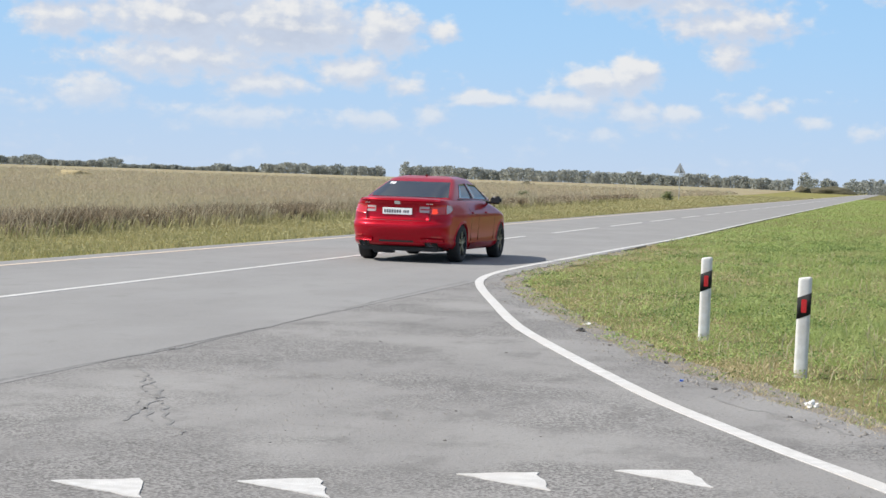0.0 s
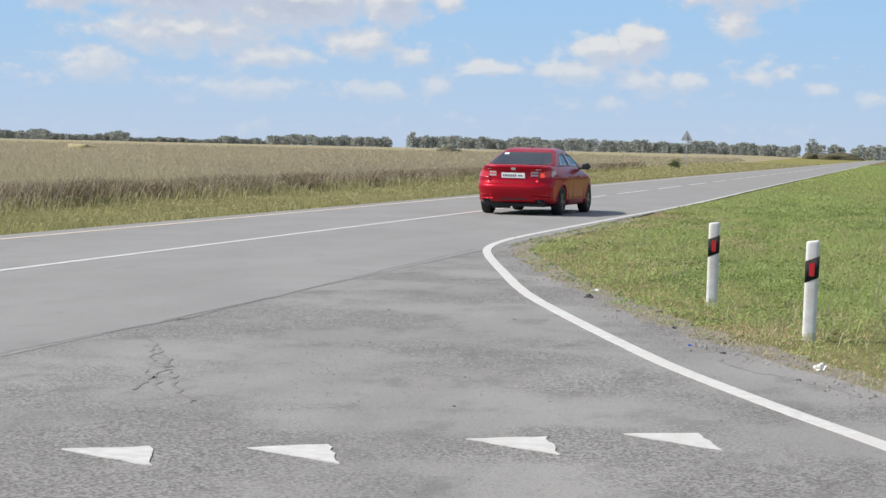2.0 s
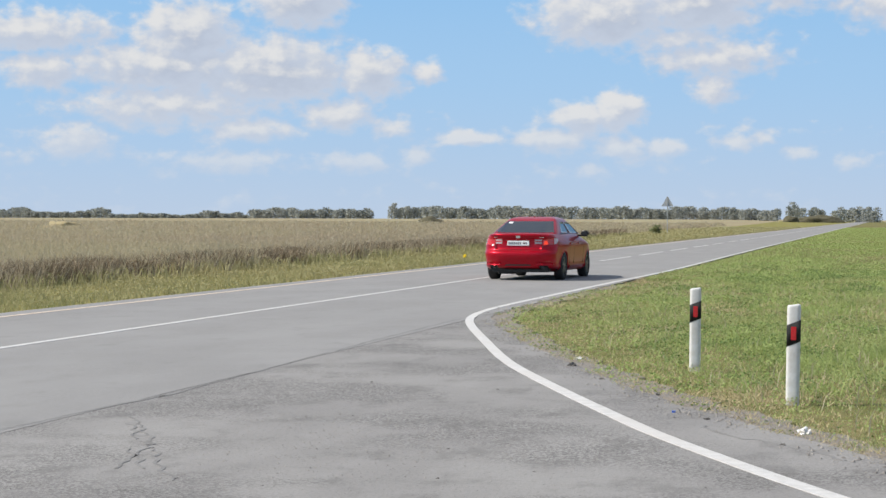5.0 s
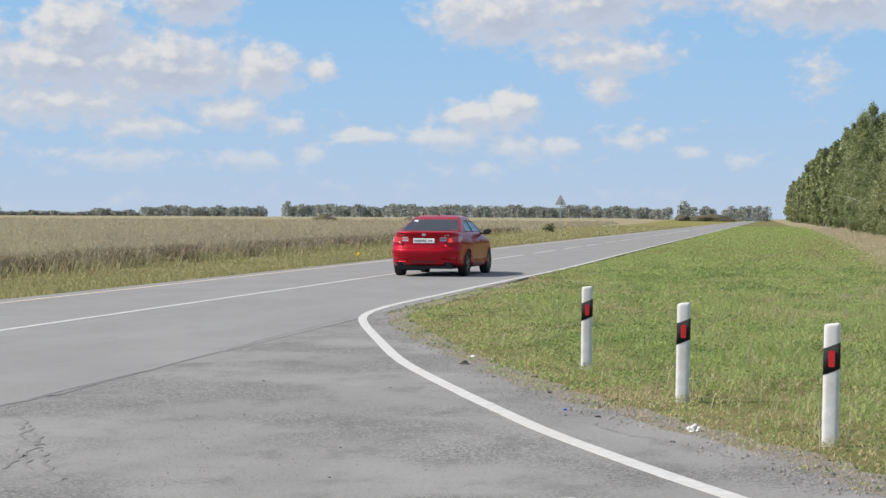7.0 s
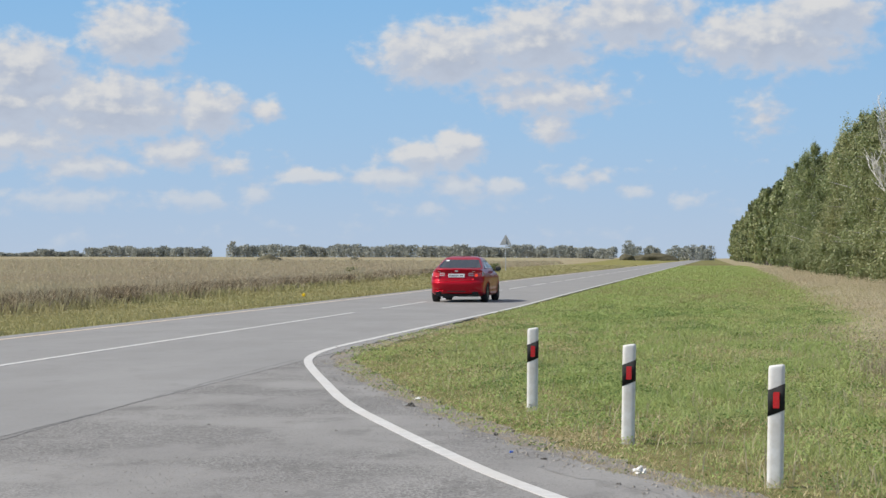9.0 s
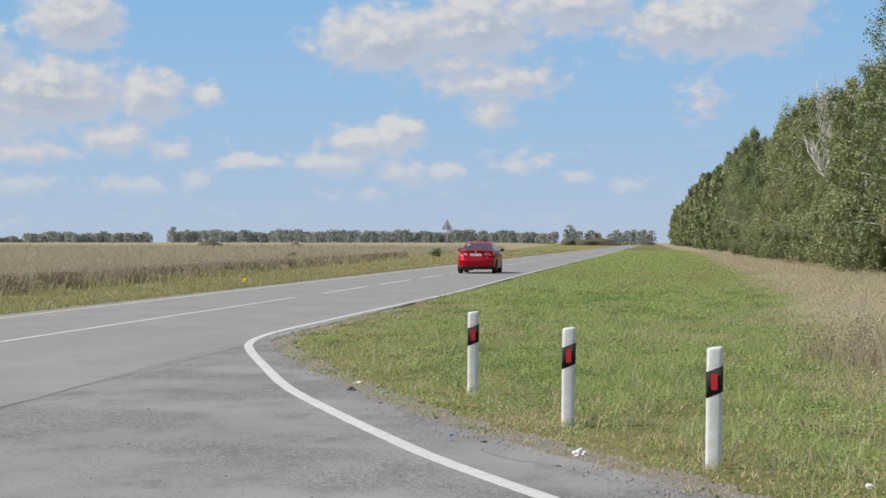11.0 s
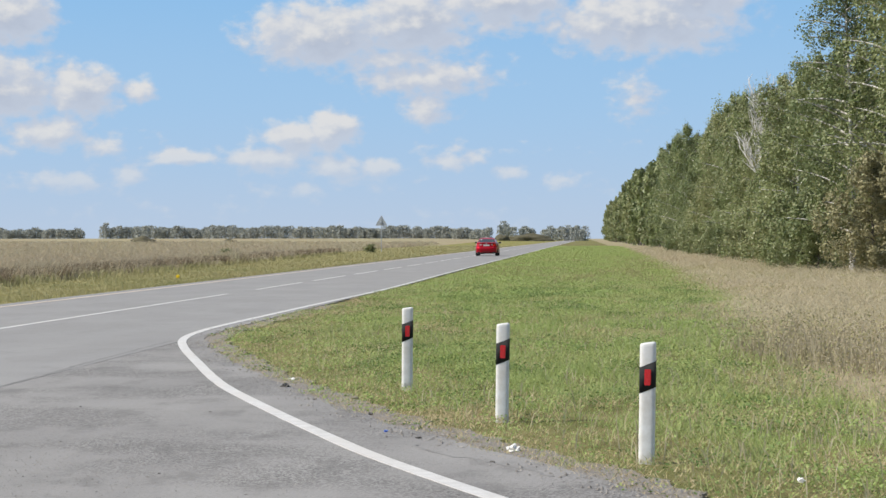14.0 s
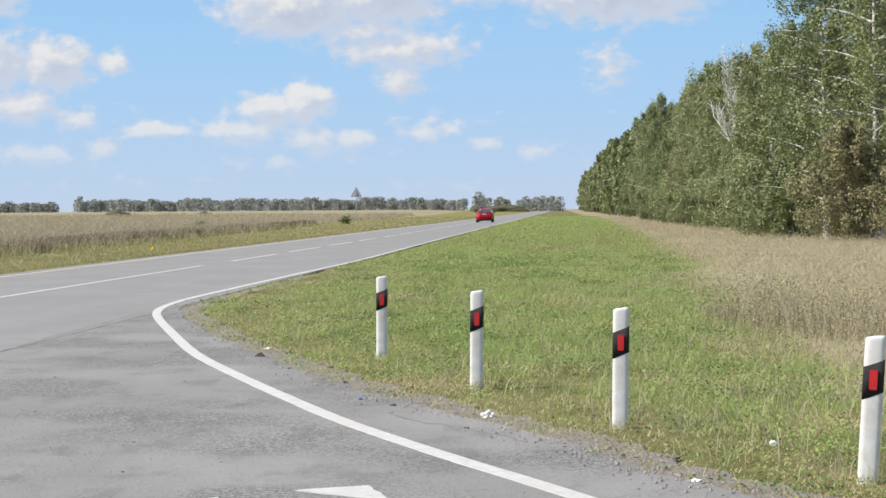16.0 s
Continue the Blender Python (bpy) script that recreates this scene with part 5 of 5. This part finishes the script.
        part("pipe_mouth", cone(0.037, 0.037, 0.01, Matrix.Translation((s * 0.58, -1.0, 0.31)) @ Matrix.Rotation(radians(90), 4, "X"), 16), M_TRIM, pipe)
        part("badge", rear_patch(car_hull, LOW, 0.47 if s > 0 else -0.60, 0.60 if s > 0 else -0.47, 0.985, 0.997, 0.003, 0.0, 5, 3), M_CHROME, car, "small bright badge strip")
    # tail
    part("boot_lid", rear_patch(car_hull, LOW, -0.55, 0.55, 0.715, 1.04, 0.004, 0.0, 16, 9), M_PAINT, car, smooth=True)
    part("plate_recess", rear_patch(car_hull, LOW, -0.33, 0.33, 0.775, 0.935, 0.006, 0.0, 12, 5), M_PAINT, car, "shadowed plate recess")
    part("spoiler", rear_patch(car_hull, LOW, -0.70, 0.70, 1.04, 1.066, 0.03, 0.0, 16, 3), M_PAINT, car, "low lip on the boot lid", smooth=True)
    part("boot_gap", rear_patch(car_hull, LOW, -0.54, 0.54, 0.695, 0.709, 0.005, 0.0, 12, 2), M_TRIM, body)
    for s in (1, -1):
        part("boot_gap", rear_patch(car_hull, LOW, s * 0.552 - 0.005, s * 0.552 + 0.005, 0.70, 0.80, 0.006, s * 0.008, 2, 6), M_TRIM, body)
        part("bumper_reflector", rear_patch(car_hull, LOW, s * 0.68 - 0.07, s * 0.68 + 0.07, 0.43, 0.455, 0.006, 0.0, 6, 3), M_LAMP_RED, car, "small red reflector strip")
    part("bumper_slot", rear_patch(car_hull, LOW, -0.30, 0.30, 0.34, 0.37, 0.006, 0.0, 10, 2), M_TRIM, car, "dark slot in the bumper")
    part("diffuser", rear_patch(car_hull, LOW, -0.72, 0.72, 0.235, 0.272, 0.006, 0.0, 18, 4), M_TRIM, car, "black lower bumper valance")
    plate = part("number_plate", box(0.52, 0.012, 0.112, (0, rear_y(car_hull, 0, 0.86, *LOW) - 0.018, 0.86), 0.004), M_PLATE, car, "white plate with unreadable dark bars")
    for x, w in ((-0.215, 0.026), (-0.17, 0.03), (-0.128, 0.026), (-0.085, 0.03), (-0.04, 0.026), (0.005, 0.03), (0.05, 0.026), (0.12, 0.02), (0.15, 0.024), (0.19, 0.03)):
        part("bar", box(w, 0.003, 0.052 if x < 0.1 else 0.038, (x, rear_y(car_hull, 0, 0.86, *LOW) - 0.0255, 0.858)), M_INK, plate)
    part("plate_garnish", rear_patch(car_hull, LOW, -0.40, 0.40, 0.945, 0.968, 0.02, 0.0, 10, 3), M_PAINT, car)
    part("emblem", rear_patch(car_hull, LOW, -0.05, 0.05, 0.975, 1.03, 0.012, 0.0, 4, 3), M_CHROME, car, "plain bright emblem shape")
    part("underbody", box(1.36, 4.3, 0.14, (0, 1.36, 0.255), 0.03), M_TRIM, car)
    part("silencer", box(0.42, 0.3, 0.16, (-0.32, -0.6, 0.22), 0.05, 3), M_TRIM, car)
    part("aerial", box(0.03, 0.1, 0.035, (0, 0.75, 1.475), 0.012), M_PAINT, car)
    wheels = [wheel(car, s * 0.79, y, s) for y in (0.0, 2.705) for s in (1, -1)]
    tagged(car, "red four-door saloon driving away on the asphalt road", "car")
    return car, wheels


# seconds, distance of the rear axle along the road
DRIVE = [(0, 31.3), (0.5, 33.9), (1.0, 36.7), (1.5, 39.2), (2.0, 40.5), (2.5, 41.45), (3.0, 42.1), (3.5, 42.55), (4.5, 43.0), (5.8, 43.5),
         (6.5, 43.9), (7.0, 44.7), (7.5, 46.8), (8.0, 50.2), (8.5, 54.45), (8.7, 56.4), (10.8, 83.0), (11.0, 86.1), (11.5, 95.8), (12.0, 106.4),
         (12.5, 117.2), (13.0, 128.7), (13.5, 140.6), (14.0, 151.5), (14.5, 161.5), (15.0, 172.5), (15.5, 184.5), (16.0, 196.5)]


def drive_at(t):
    """Smooth travel through DRIVE (monotone cubic)."""
    ts, ys = [p[0] for p in DRIVE], [p[1] for p in DRIVE]
    d = [(ys[i + 1] - ys[i]) / (ts[i + 1] - ts[i]) for i in range(len(ts) - 1)]
    m = [d[0]] + [2 * d[i - 1] * d[i] / (d[i - 1] + d[i]) if d[i - 1] * d[i] > 0 else 0 for i in range(1, len(d))] + [d[-1]]
    i = max(0, min(len(d) - 1, next((k for k in range(len(d)) if t <= ts[k + 1]), len(d) - 1)))
    h = ts[i + 1] - ts[i]
    s = (t - ts[i]) / h
    return (ys[i] * (1 + 2 * s) * (1 - s) ** 2 + m[i] * h * s * (1 - s) ** 2 + ys[i + 1] * s * s * (3 - 2 * s) + m[i + 1] * h * s * s * (s - 1))


def heading_at(t):
    """Slight turn of the car to its right, fading as it speeds up."""
    return -float(np.interp(t, [0, 1, 2.5, 7, 9.5], [2.2, 2.6, 2.8, 2.2, 0.0]))


def motions():
    times = [k / FPS for k in range(0, 16 * FPS + 1)]
    walk(CAR, [(t, pose(-8.06, drive_at(t), 0, 0, 0, heading_at(t))) for t in times[::5]])
    # the wheels roll with the road speed, up to 85 degrees a frame
    angle, rows = 0.0, []
    for k, t in enumerate(times):
        if k:
            angle += min(85.0, math.degrees((drive_at(t) - drive_at(times[k - 1])) / 0.325))
        rows.append((t, angle))
    for w in WHEELS:
        x, y, z = w.location
        walk(w, [(t, pose(x, y, z, -a)) for t, a in rows])


# ---- build ----
build_ground()
build_roads()
build_distance()
build_wood()
build_furniture()
CAR, WHEELS = build_car()
build_grass()
motions()
